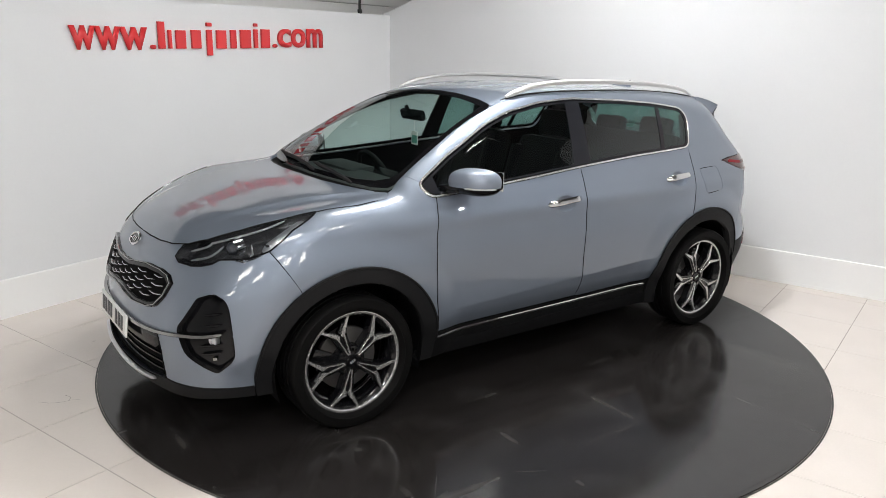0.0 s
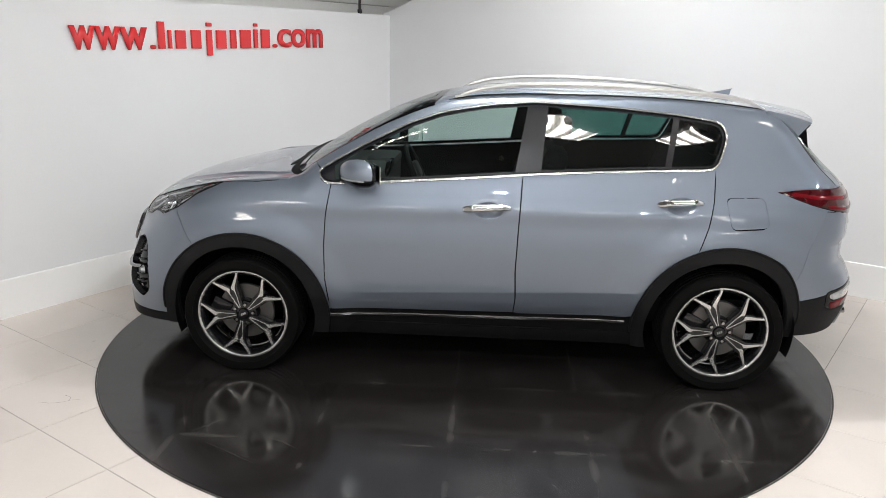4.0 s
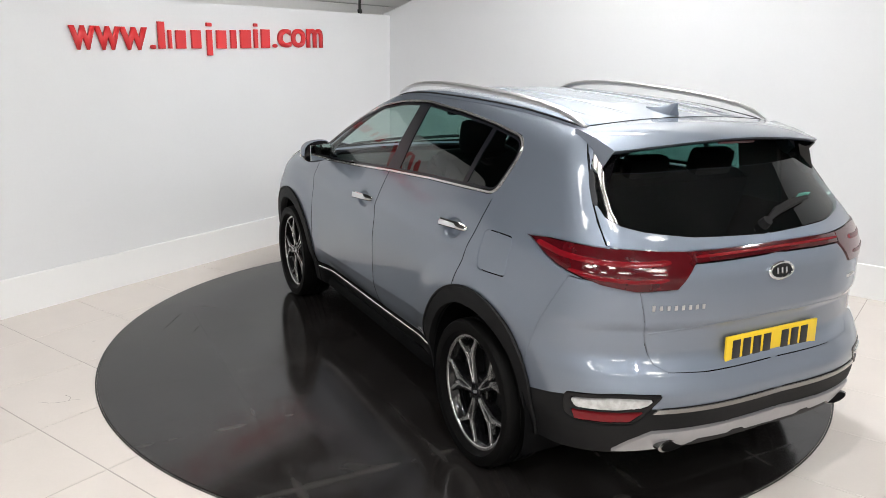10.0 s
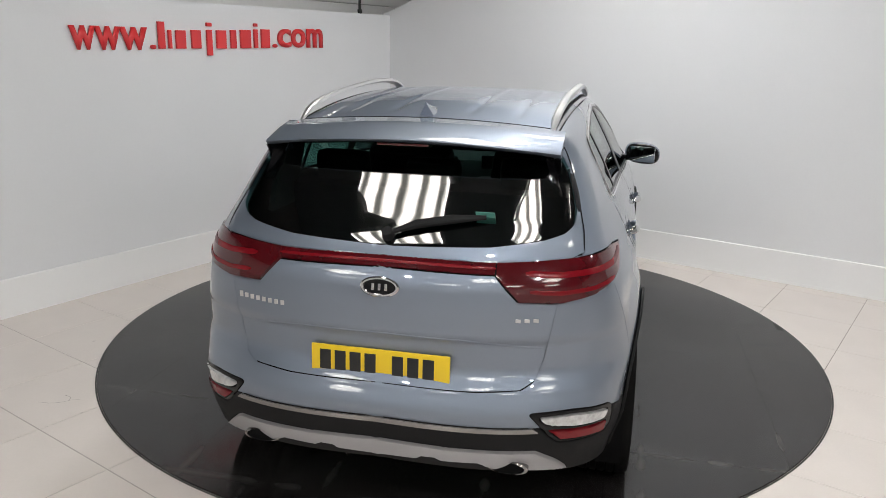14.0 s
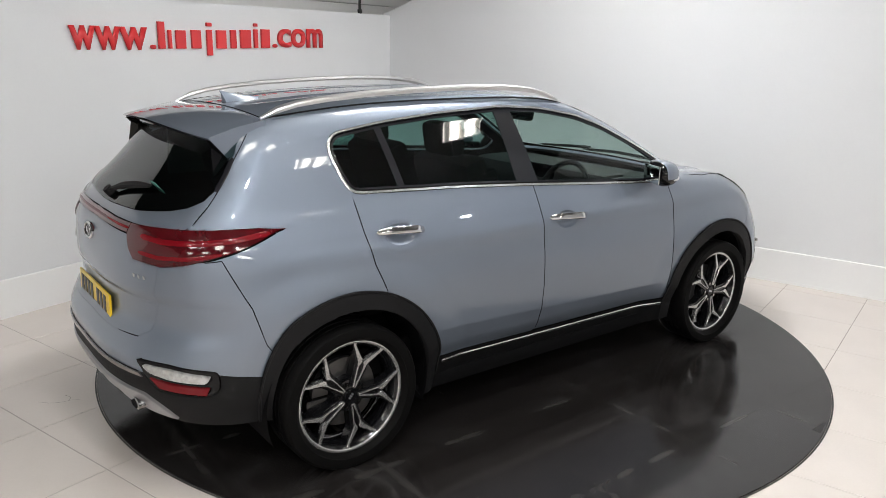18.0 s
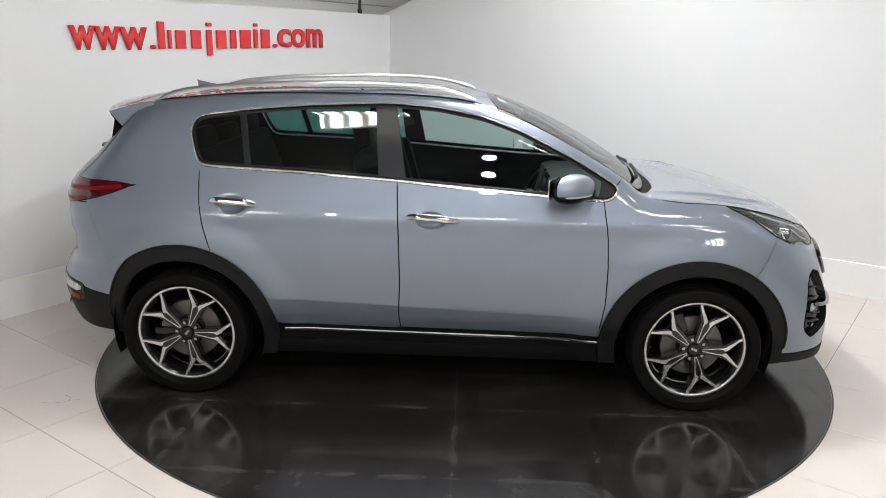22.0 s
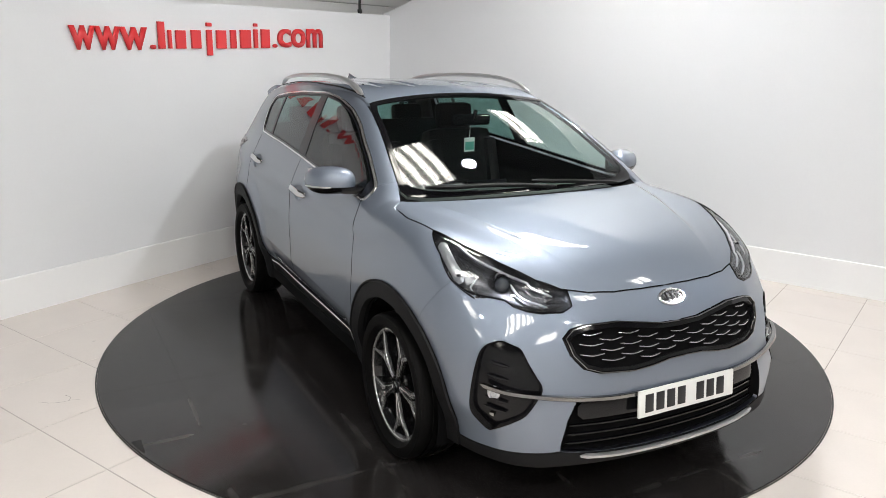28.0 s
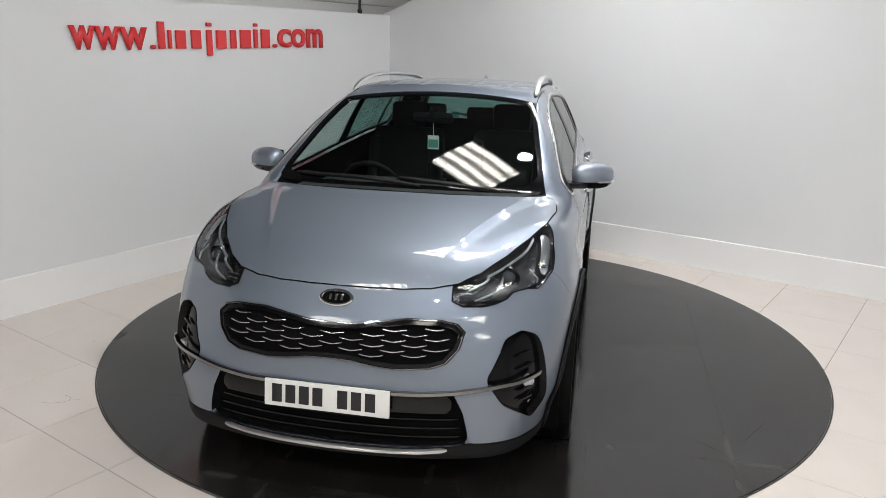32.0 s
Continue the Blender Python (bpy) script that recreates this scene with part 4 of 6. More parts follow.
def bar_across(name, pts, w, h, material, parent, label="", lift=0.0, step=0.02):
    """One bar laid on the skin right across the middle; the points begin at the middle."""
    p, n = on_belt(dense(pts, step, False))
    p = p + n * lift
    bm = bmesh.new()
    sweep(bm, np.concatenate([(p * (1, -1, 1))[:0:-1], p]), np.concatenate([(n * (1, -1, 1))[:0:-1], n]), w, h)
    return piece(name, bm, material, parent, label)


# ---- nose ----
def in_grille(y, z, d):
    return inside_poly(np.array([(abs(y) + 1e-5, z)]), inset(GRILLE_IN, d))[0] or abs(y) < 0.02 and 0.672 < z < 0.760


M_FIN = mat("grille_fin_silver", (0.52, 0.52, 0.53), 0.25, 0.85, grain=0.05)
for col in range(-6, 7):
    y0 = col * 0.0835
    for j in range(-1, 8):
        z0 = 0.628 + 0.0385 * j + (0.0192 if col % 2 else 0) + 0.012 * (abs(y0) / 0.5) ** 2
        if not in_grille(y0, z0, 0.008):
            continue
        half = 0.049
        line = []
        for k in range(11):
            u = (k / 10 - 0.5) * 2
            line.append((y0 + u * half, z0 + 0.0075 * abs(u) ** 1.2))
        line = [q for q in line if in_grille(q[0], q[1], 0.004)]
        if len(line) < 3:
            continue
        p, n = on_belt([(2.2, abs(a), b) for a, b in line])
        p[:, 1] *= np.sign([a for a, _ in line])
        n[:, 1] *= np.sign([a for a, _ in line])
        bm = bmesh.new()
        sweep(bm, p - n * 0.008, n, 0.0055, 0.012)
        piece("grille_fin", bm, M_FIN, grille)
q = dense([(2.15, y * 0.985, 0.72 + (z - 0.72) * 0.955) for y, z in GRILLE], 0.02, False)
bar_on("grille_edge", [tuple(a) for a in q], 0.0055, 0.012, M_DARKCHROME, grille, "thin dark chrome grille edge", lift=0.010)
bar_across("bumper_blade", [(2.2, 0.0, 0.536), (2.18, 0.36, 0.531), (2.1, 0.50, 0.536), (2.08, 0.587, 0.545), (2.0, 0.70, 0.563), (1.95, 0.80, 0.580)], 0.020, 0.020, M_DARKCHROME, bumper_f, "dark chrome blade across the bumper", lift=0.008)
bar_across("skid_strip", [(2.2, 0.0, 0.283), (2.2, 0.20, 0.284), (2.2, 0.36, 0.287), (2.18, 0.475, 0.296)], 0.015, 0.022, M_SATIN, bumper_f, "polished silver skid strip", lift=0.010)
bar_across("intake_panel", [(2.2, 0.0, 0.486), (2.2, 0.3, 0.485), (2.16, 0.490, 0.482)], 0.074, 0.008, M_GLOSS, intake, "gloss black panel behind the plate", lift=-0.014)
for z0 in (0.335, 0.375, 0.415):
    bar_across("intake_slat", [(2.2, 0.0, z0), (2.2, 0.3, z0), (2.18, 0.53 - 0.12 * (z0 - 0.33), z0)], 0.010, 0.012, M_RECESS, intake, lift=-0.030)
# fog lamps in their recesses
for s, rec in ((1, fogs[0]), (-1, fogs[1])):
    p, n = on_belt([(1.98, 0.755, 0.545), (1.98, 0.745, 0.66), (1.98, 0.75, 0.46)])
    for k, (r, dz) in enumerate(((0.026, 0.0),)):
        c = Vector(p[k] * (1, s, 1)) - Vector(n[k] * (1, s, 1)) * 0.022
        d = Vector((0.85, 0.5 * s, 0)).normalized()
        bm = bmesh.new()
        cyl(bm, c - d * 0.012, c + d * 0.008, r, r * 0.9, 20)
        fog = piece("fog_lamp", bm, M_DARKCHROME if k else M_REFLECT, rec, "round fog lamp" if not k else "")
        bm = bmesh.new()
        bmesh.ops.create_uvsphere(bm, u_segments=16, v_segments=8, radius=r * 0.72)
        for v in bm.verts:
            v.co = Vector((v.co.x * 0.35, v.co.y, v.co.z))
            v.co = c + d * 0.009 + v.co
        piece("fog_louvre" if k else "fog_lens", bm, M_GLOSS if k else M_LENS, rec)
    for y0, z0 in ((0.765, 0.452),):
        p, n = on_belt([(1.98, y0, z0)])
        c, d = Vector(p[0] * (1, s, 1)), Vector(n[0] * (1, s, 1))
        bm = bmesh.new()
        box(bm, c - d * 0.024, (0.016, 0.020, 0.016), 0.004, d.to_track_quat("X", "Z").to_matrix())
        piece("led_cube", bm, M_DARKCHROME, rec)
    for z0, y0 in ((0.655, 0.02), (0.605, 0.01), (0.515, 0.0), (0.475, 0.0)):
        bm = bmesh.new()
        line = [(2.0, 0.69 + y0, z0), (1.96, 0.80, z0 + 0.012)]
        pp, nn = on_belt(dense(line, 0.02, False))
        sweep(bm, pp * (1, s, 1) - nn * (1, s, 1) * 0.018, nn * (1, s, 1), 0.012, 0.014)
        piece("fog_slat", bm, M_GLOSS, rec)


def bars_plate(name, at, n, material, groups, parent, label):
    """A flat registration plate with plain dark bars for its characters."""
    d = Vector(n).normalized()
    up = (Vector((0, 0, 1)) - d * d.z).normalized()
    rt = up.cross(d).normalized()
    rot = Matrix((rt, d, up)).transposed()
    bm = bmesh.new()
    box(bm, at, (0.520, 0.010, 0.111), 0.003, rot)
    plate = piece(name, bm, material, parent, label)
    for u in groups:
        bm = bmesh.new()
        box(bm, Vector(at) + rt * u + d * 0.0055, (0.042, 0.003, 0.075), 0.001, rot)
        piece("character_bar", bm, M_BLACK, plate)
    return plate


CHARS = (-0.206, -0.149, -0.092, -0.035, 0.068, 0.125, 0.182)
bars_plate("number_plate", (2.237, 0.0, 0.496), (1, 0, 0.10), M_PLATE_W, CHARS, bumper_f, "white front plate with dark bars")
bars_plate("number_plate", (-2.160, 0.0, 0.732), (-1, 0, 0.03), M_PLATE_Y, CHARS, gate, "yellow rear plate with dark bars")


def badge(at, n, parent):
    """An oval badge: chrome ring, black field and plain chrome bars."""
    d = Vector(n).normalized()
    up = (Vector((0, 0, 1)) - d * d.z).normalized()
    rt = up.cross(d).normalized()
    m = Matrix.Translation(at) @ Matrix((rt, up, d)).transposed().to_4x4()
    bm = bmesh.new()
    rings = []
    for r, h in ((1.0, -0.004), (1.0, 0.004), (0.93, 0.008), (0.84, 0.008), (0.80, 0.004)):
        rings.append([bm.verts.new(m @ Vector((0.072 * r * math.cos(a), 0.037 * (r - (1 - r) * 0.6) * math.sin(a), h))) for a in np.linspace(0, 2 * math.pi, 40, endpoint=False)])
    for a, b in zip(rings, rings[1:]):
        for i in range(40):
            bm.faces.new((a[i], a[(i + 1) % 40], b[(i + 1) % 40], b[i]))
    ring = piece("badge", bm, M_CHROME, parent, "oval chrome badge")
    bm = bmesh.new()
    bm.faces.new([bm.verts.new(m @ Vector((0.062 * math.cos(a), 0.030 * math.sin(a), 0.0035))) for a in np.linspace(0, 2 * math.pi, 40, endpoint=False)])
    piece("badge_field", bm, M_GLOSS, parent)
    for u in (-0.024, 0.0, 0.024):
        bm = bmesh.new()
        box(bm, m @ Vector((u, 0, 0.005)), (0.010, 0.003, 0.024), 0.001, Matrix((rt, d, up)).transposed())
        piece("badge_bar", bm, M_CHROME, parent)


pn, nn = on_belt([(2.1, 0.0, 0.866), (-2.1, 0.0, 1.024)])
badge(Vector(pn[0]) + Vector(nn[0]) * 0.004, nn[0], bumper_f)
badge(Vector(pn[1]) + Vector(nn[1]) * 0.004, nn[1], gate)
for i in range(8):
    y0 = 0.572 - i * 0.0275
    p, n = on_belt([(-2.1, y0, 0.924)])
    bm = bmesh.new()
    box(bm, Vector(p[0]) + Vector(n[0]) * 0.002, (0.003, 0.014, 0.018 if i else 0.023), 0.001)
    piece("name_bar", bm, M_SATIN, gate)
for i in range(3):
    p, n = on_belt([(-2.1, 0.487 + i * 0.03, 0.928)])
    bm = bmesh.new()
    box(bm, Vector(p[0] * (1, -1, 1)) + Vector(n[0] * (1, -1, 1)) * 0.002, (0.003, 0.018, 0.013), 0.001)
    piece("name_bar", bm, M_SATIN, gate)

# rims round the headlamp lenses and rolled lips on the arch cladding
def rim_on(name, chart, w, h, material, parents, label, lift, closed=True):
    q = np.array(dense(chart, 0.012, closed))
    p = skin(*belt_rays(q[:, 0], q[:, 1]))
    n = normals(p)
    p = p + n * lift
    if closed:
        p, n = np.concatenate([p, p[:2]]), np.concatenate([n, n[:2]])
    for s, parent in zip((1, -1), parents):
        bm = bmesh.new()
        sweep(bm, p * (1, s, 1), n * (1, s, 1), w, h, taper=not closed)
        piece(name, bm, material, parent, label)


rim_on("lamp_rim", HEADLAMP, 0.006, 0.006, M_GLOSS, lamps, "black rim round the lens", 0.001)
for arc, arches in ((ARC_F, arches_f), (ARC_R, arches_r)):
    rim_on("arch_lip", [q for q in arc if q[1] > 0.31], 0.012, 0.012, M_TRIM, arches, "rolled edge of the cladding", 0.009, False)
# headlamp interiors
for s, lamp in ((1, lamps[0]), (-1, lamps[1])):
    f = Vector((1, s * 0.35, 0.0)).normalized()
    c = Vector((1.822, s * 0.650, 0.922))
    bm = bmesh.new()
    cyl(bm, c - f * 0.03, c + f * 0.018, 0.052, 0.047, 28, False)
    piece("projector_ring", bm, M_CHROME, lamp, "chrome projector ring")
    bm = bmesh.new()
    bmesh.ops.create_uvsphere(bm, u_segments=24, v_segments=12, radius=0.036)
    for v in bm.verts:
        v.co += c
    piece("projector_lens", bm, M_LENSBALL, lamp, "dark projector lens")
    for k in range(8):
        row, col = divmod(k, 2)
        p, n = on_belt([(2.0, 0.495 + 0.030 * col, 0.872 + 0.017 * row)] if k < 6 else [(1.72, 0.80, 0.962 + 0.03 * col)])
        bm = bmesh.new()
        box(bm, Vector(p[0] * (1, s, 1)) - Vector(n[0] * (1, s, 1)) * 0.016, (0.014, 0.022, 0.009), 0.003)
        piece("led_cube", bm, M_BOWL, lamp)
    for name, material, pts, w, lift in (
            ("lamp_bezel", M_GLOSS, [(1.56, 0.82, 1.080), (1.64, 0.81, 1.056), (1.72, 0.78, 1.030), (1.82, 0.705, 1.000), (1.90, 0.61, 0.972), (1.965, 0.52, 0.935)], 0.030, -0.006),
            ("lamp_blade", M_REFLECT, [(1.60, 0.83, 1.050), (1.70, 0.80, 1.016), (1.80, 0.735, 0.983), (1.90, 0.62, 0.947), (1.975, 0.515, 0.905)], 0.010, -0.007),
            ("lamp_reflector", M_REFLECT, [(1.53, 0.84, 1.062), (1.62, 0.83, 1.018), (1.70, 0.81, 0.972), (1.745, 0.80, 0.938)], 0.042, -0.024),
            ("lamp_bracket", M_REFLECT, [(1.965, 0.545, 0.872), (1.935, 0.60, 0.893), (1.905, 0.64, 0.918), (1.87, 0.685, 0.945)], 0.009, -0.014),
            ("lamp_hook", M_REFLECT, [(1.86, 0.72, 0.878), (1.82, 0.76, 0.892), (1.785, 0.785, 0.925), (1.775, 0.79, 0.962)], 0.007, -0.016),
            ("lamp_base", M_GLOSS, [(1.76, 0.82, 0.918), (1.86, 0.755, 0.884), (1.95, 0.68, 0.866), (2.01, 0.58, 0.858), (2.02, 0.49, 0.868)], 0.018, -0.005)):
        p, n = on_belt(dense(pts, 0.02, False))
        bm = bmesh.new()
        sweep(bm, (p + n * lift) * (1, s, 1), n * (1, s, 1), w, 0.008)
        piece(name, bm, material, lamp)

bar_across("bar_inlay", [(-2.14, 0.0, 1.108), (-2.12, 0.2, 1.107), (-2.1, 0.40, 1.103)], 0.011, 0.006, M_REDBAR, light_bar, "brighter red line", lift=0.007)
# tail lamp glow lines: brighter red inlays and seam
for s, lamp in ((1, tails[0]), (-1, tails[1])):
    for pts, w in (([(-1.66, 0.8, 1.108), (-1.80, 0.8, 1.092), (-1.93, 0.74, 1.085), (-2.02, 0.62, 1.080), (-2.07, 0.50, 1.088)], 0.022),
                   ([(-1.86, 0.8, 1.045), (-1.95, 0.73, 1.030), (-2.02, 0.62, 1.022), (-2.06, 0.52, 1.030)], 0.016)):
        p, n = on_belt(dense(pts, 0.02, False))
        bm = bmesh.new()
        sweep(bm, (p + n * 0.0065) * (1, s, 1), n * (1, s, 1), w, 0.004)
        piece("lamp_inlay", bm, M_REDBAR, lamp, "brighter red inlay")

# ---- tail ----
bm = bmesh.new()
prev, under_rows = None, []
for k in range(33):
    v_ = (k / 32 - 0.5) * 2
    y = 0.580 * v_
    a = abs(v_)
    p, n = on_top([(-1.560, min(abs(y), 0.540))])
    z0 = p[0][2] + 0.002
    x0 = p[0][0]
    xt = -1.892 + 0.085 * a ** 3
    zt = 1.516 - 0.040 * a ** 2
    drop = 0.022 + 0.085 * ease((a - 0.86) / 0.14)
    prof = [(x0 + 0.004, z0 - 0.004), (x0 - 0.01, z0), ((x0 + xt) / 2, (z0 + zt) / 2 + 0.006), (xt + 0.012, zt + 0.001), (xt, zt - 0.006), (xt + 0.012, zt - 0.016), (xt + 0.09, zt - drop), (x0 - 0.07, z0 - 0.03 - drop), (x0, z0 - 0.03)]
    ring = [bm.verts.new((px, y, pz)) for px, pz in prof]
    under_rows.append([(px - 0.003, y * 1.004, pz - 0.003) for px, pz in prof[5:8]])
    if prev:
        for j in range(len(prof)):
            bm.faces.new((prev[j], prev[(j + 1) % len(prof)], ring[(j + 1) % len(prof)], ring[j]))
    else:
        bm.faces.new(ring)
    prev = ring
bm.faces.new(prev[::-1])
spoiler = piece("spoiler", bm, M_PAINT, None, "body-coloured roof spoiler", angle=50)
bm = bmesh.new()
for a, b in zip(under_rows, under_rows[1:]):
    p, q = [bm.verts.new(v) for v in a], [bm.verts.new(v) for v in b]
    for j in range(len(p) - 1):
        bm.faces.new((p[j], p[j + 1], q[j + 1], q[j]))
bmesh.ops.remove_doubles(bm, verts=bm.verts, dist=0.0002)
piece("spoiler_underside", bm, M_RECESS, spoiler, "black underside of the spoiler")
bm = bmesh.new()
box(bm, (-1.868, 0, 1.490), (0.01, 0.20, 0.010), 0.003)
piece("brake_light", bm, M_REDLENS, spoiler, "high red brake light")
for s in (1, -1):
    bm = bmesh.new()
    tri = [(-1.715, 0.580, 1.392), (-1.788, 0.552, 1.450), (-1.800, 0.596, 1.315)]
    a = [bm.verts.new((x, s * y, z)) for x, y, z in tri]
    b = [bm.verts.new((x + 0.03, s * (y - 0.03), z)) for x, y, z in tri]
    bm.faces.new(a)
    bm.faces.new(b[::-1])
    for i in range(3):
        bm.faces.new((a[i], b[i], b[(i + 1) % 3], a[(i + 1) % 3]))
    piece("spoiler_fin", bm, M_GLOSS, spoiler, "gloss black fin beside the glass", smooth=False)
bar_on("glass_strip", [(-1.762, 0.644, 1.392), (-1.80, 0.664, 1.330), (-1.86, 0.684, 1.268)], 0.022, 0.003, M_PILLAR, gate, "black strip beside the rear glass")
# black strips that darken the tailgate and spoiler shut lines like shade in the gaps
bar_on("gate_gap_shade", [(-1.650, 0.605, 1.500), (-1.70, 0.630, 1.450), (-1.76, 0.656, 1.385), (-1.82, 0.682, 1.305), (-1.90, 0.704, 1.215), (-1.95, 0.70, 1.150)], 0.0046, 0.0018, M_INNER, gate, "black strip for the shade in the shut line", lift=-0.0006)
bar_on("roof_gap_shade", [(-1.551, 0.0), (-1.551, 0.25), (-1.551, 0.42), (-1.551, 0.53)], 0.005, 0.003, M_INNER, roof, "black strip for the dark gap between roof and spoiler", lift=0.001, where=on_top)
# rear wiper
p, n = on_belt([(-2.0, 0.0, 1.185), (-2.0, 0.1, 1.215), (-2.0, 0.22, 1.235), (-2.0, 0.34, 1.245)])
p, n = p * (1, -1, 1), n * (1, -1, 1)
bm = bmesh.new()
sweep(bm, p + n * 0.018, n, 0.034, 0.020)
cyl(bm, Vector(p[0]) - Vector(n[0]) * 0.005, Vector(p[0]) + Vector(n[0]) * 0.03, 0.024, 0.020, 16)
piece("rear_wiper", bm, M_TRIM, gate, "black rear wiper arm")
p, n = on_belt([(-2.0, 0.335, 1.250)])
bm = bmesh.new()
box(bm, Vector(p[0] * (1, -1, 1)) + Vector((0.012, 0, 0)), (0.003, 0.07, 0.06), 0.0, Matrix.Rotation(radians(-38), 3, "Y"))
piece("sticker", bm, M_STICKER, gate, "small green window sticker", smooth=False)
for s in (1, -1):
    bm = bmesh.new()
    for r0, r1, x0, x1 in ((1.0, 1.0, -2.02, -2.154), (1.0, 0.84, -2.154, -2.158), (0.84, 0.80, -2.158, -2.05)):
        a = [bm.verts.new((x0, s * 0.478 + 0.074 * r0 * math.cos(t), 0.380 + 0.027 * r0 * math.sin(t))) for t in np.linspace(0, 2 * math.pi, 28, endpoint=False)]
        b = [bm.verts.new((x1, s * 0.478 + 0.074 * r1 * math.cos(t), 0.380 + 0.027 * r1 * math.sin(t))) for t in np.linspace(0, 2 * math.pi, 28, endpoint=False)]
        for i in range(28):
            bm.faces.new((a[i], a[(i + 1) % 28], b[(i + 1) % 28], b[i]))
    bmesh.ops.remove_doubles(bm, verts=bm.verts, dist=0.0005)
    tip = piece("exhaust_tip", bm, M_DARKCHROME, bumper_r, "oval chrome exhaust trim")
    bm = bmesh.new()
    bm.faces.new([bm.verts.new((-2.1545, s * 0.478 + 0.0612 * math.cos(t), 0.380 + 0.0223 * math.sin(t))) for t in np.linspace(0, 2 * math.pi, 28, endpoint=False)])
    piece("tip_hollow", bm, M_INNER, bumper_r)
# ---- flanks ----
for s, df, dr in ((1, doors_f[0], doors_r[0]), (-1, doors_f[1], doors_r[1])):
    for xa, xb, za, zb, par, cup in ((0.100, -0.172, 0.992, 1.006, df, "door_front"), (-0.942, -1.194, 1.043, 1.056, dr, "door_rear")):
        t = np.linspace(0, 1, 33)
        p, n = on_belt([(xa + (xb - xa) * k, 0.9, za + (zb - za) * k) for k in t])
        up = np.cross(n, p[-1] - p[0])
        up *= np.sign(up[:, 2:]) / np.linalg.norm(up, axis=1, keepdims=True)
        full = np.sqrt(np.maximum(1 - np.abs(2 * t - 1) ** 9, 0.0))
        mid = p + n * (0.004 + 0.027 * ease(np.minimum(t, 1 - t) / 0.24))[:, None]
        bm = bmesh.new()
        rows = []
        for k in range(33):
            row = []
            for w in np.linspace(0, 2 * math.pi, 16, endpoint=False):
                c, d = math.cos(w), math.sin(w)
                u = math.copysign(abs(c) ** 0.7, c) * (0.0195 - 0.003 * t[k]) * max(full[k], 0.02)
                v = math.copysign(abs(d) ** 0.7, d) * 0.0095 * max(full[k], 0.02)
                row.append(bm.verts.new(Vector((mid[k] + up[k] * u + n[k] * v) * (1, s, 1))))
            rows.append(row)
        for a, b in zip(rows, rows[1:]):
            for j in range(16):
                bm.faces.new((a[j], a[(j + 1) % 16], b[(j + 1) % 16], b[j]))
        bm.faces.new(rows[0])
        bm.faces.new(rows[-1])
        piece("door_handle", bm, M_CHROME, par, "chrome door handle", angle=60)
        # rounded hollow in the door behind the bar
        cx, cz, ra, rb = CUPS[cup]
        bm = bmesh.new()
        rows = []
        for grow, rim, depth in ((1.0, 0.026, 0.0008), (1.0, 0.003, 0.0012), (1.0, 0.0, 0.0), (0.94, 0.0, -0.005), (0.82, 0.0, -0.012), (0.6, 0.0, -0.017), (0.3, 0.0, -0.0185)):
            pp, n2 = on_belt([(cx + (ra * grow + rim) * math.cos(w), 1.0, cz + (rb * grow + rim) * math.sin(w)) for w in np.linspace(0, 2 * math.pi, 36, endpoint=False)])
            rows.append([bm.verts.new(Vector(a * (1, s, 1))) for a in pp + n2 * depth])
        for a, b in zip(rows, rows[1:]):
            for j in range(36):
                bm.faces.new((a[j], a[(j + 1) % 36], b[(j + 1) % 36], b[j]))
        bm.faces.new(rows[-1])
        piece("handle_cup", bm, M_PAINT, par, "scooped recess behind the handle", angle=70)
    # quarter-light bar and door mirror
    bm = bmesh.new()
    box(bm, (0.725, s * 0.855, 1.140), (0.10, 0.12, 0.036), 0.012, Matrix.Rotation(radians(s * 18), 3, "Z"))
    mirror = piece("door_mirror", bm, M_GLOSS, None, "body-coloured door mirror on a gloss black foot")

    def shell(z_lo, z_hi, x_lo, grow, material, name, label=""):
        bm = bmesh.new()
        rows = []
        for i in range(13):
            u = -math.pi / 2 + math.pi * i / 12
            row = []
            for j in range(28):
                w = 2 * math.pi * j / 28
                cx, cy, cz = math.cos(u) * math.cos(w), math.cos(u) * math.sin(w), math.sin(u)
                e = lambda a, k: math.copysign(abs(a) ** k, a)
                x = 0.640 + (0.112 if cx > 0 else 0.078) * e(cx, 0.85) * grow
                y = 0.948 + 0.112 * e(cy, 0.72) * grow
                z = 1.178 + 0.070 * e(cz, 0.8) * grow - 0.10 * (y - 0.970) * 0.35
                row.append(bm.verts.new((max(x, x_lo) - 0.42 * (y - 0.95), s * y, min(max(z, z_lo), z_hi))))
            rows.append(row)
        for a, b in zip(rows, rows[1:]):
            for j in range(28):
                bm.faces.new((a[j], a[(j + 1) % 28], b[(j + 1) % 28], b[j]))
        bmesh.ops.remove_doubles(bm, verts=bm.verts, dist=0.0004)
        return piece(name, bm, material, mirror, label)

    shell(1.158, 1.4, 0.607, 1.0, M_PAINT, "mirror_cap", "body-coloured cap")
    shell(1.0, 1.4, 0.0, 0.985, M_GLOSS, "mirror_base", "gloss black lower shell")
    bm = bmesh.new()
    box(bm, (0.560, s * 0.948, 1.180), (0.006, 0.165, 0.098), 0.002, Matrix.Rotation(radians(s * 22.8), 3, "Z"))
    piece("mirror_glass", bm, M_MIRROR, mirror, "mirror glass")
    bm = bmesh.new()
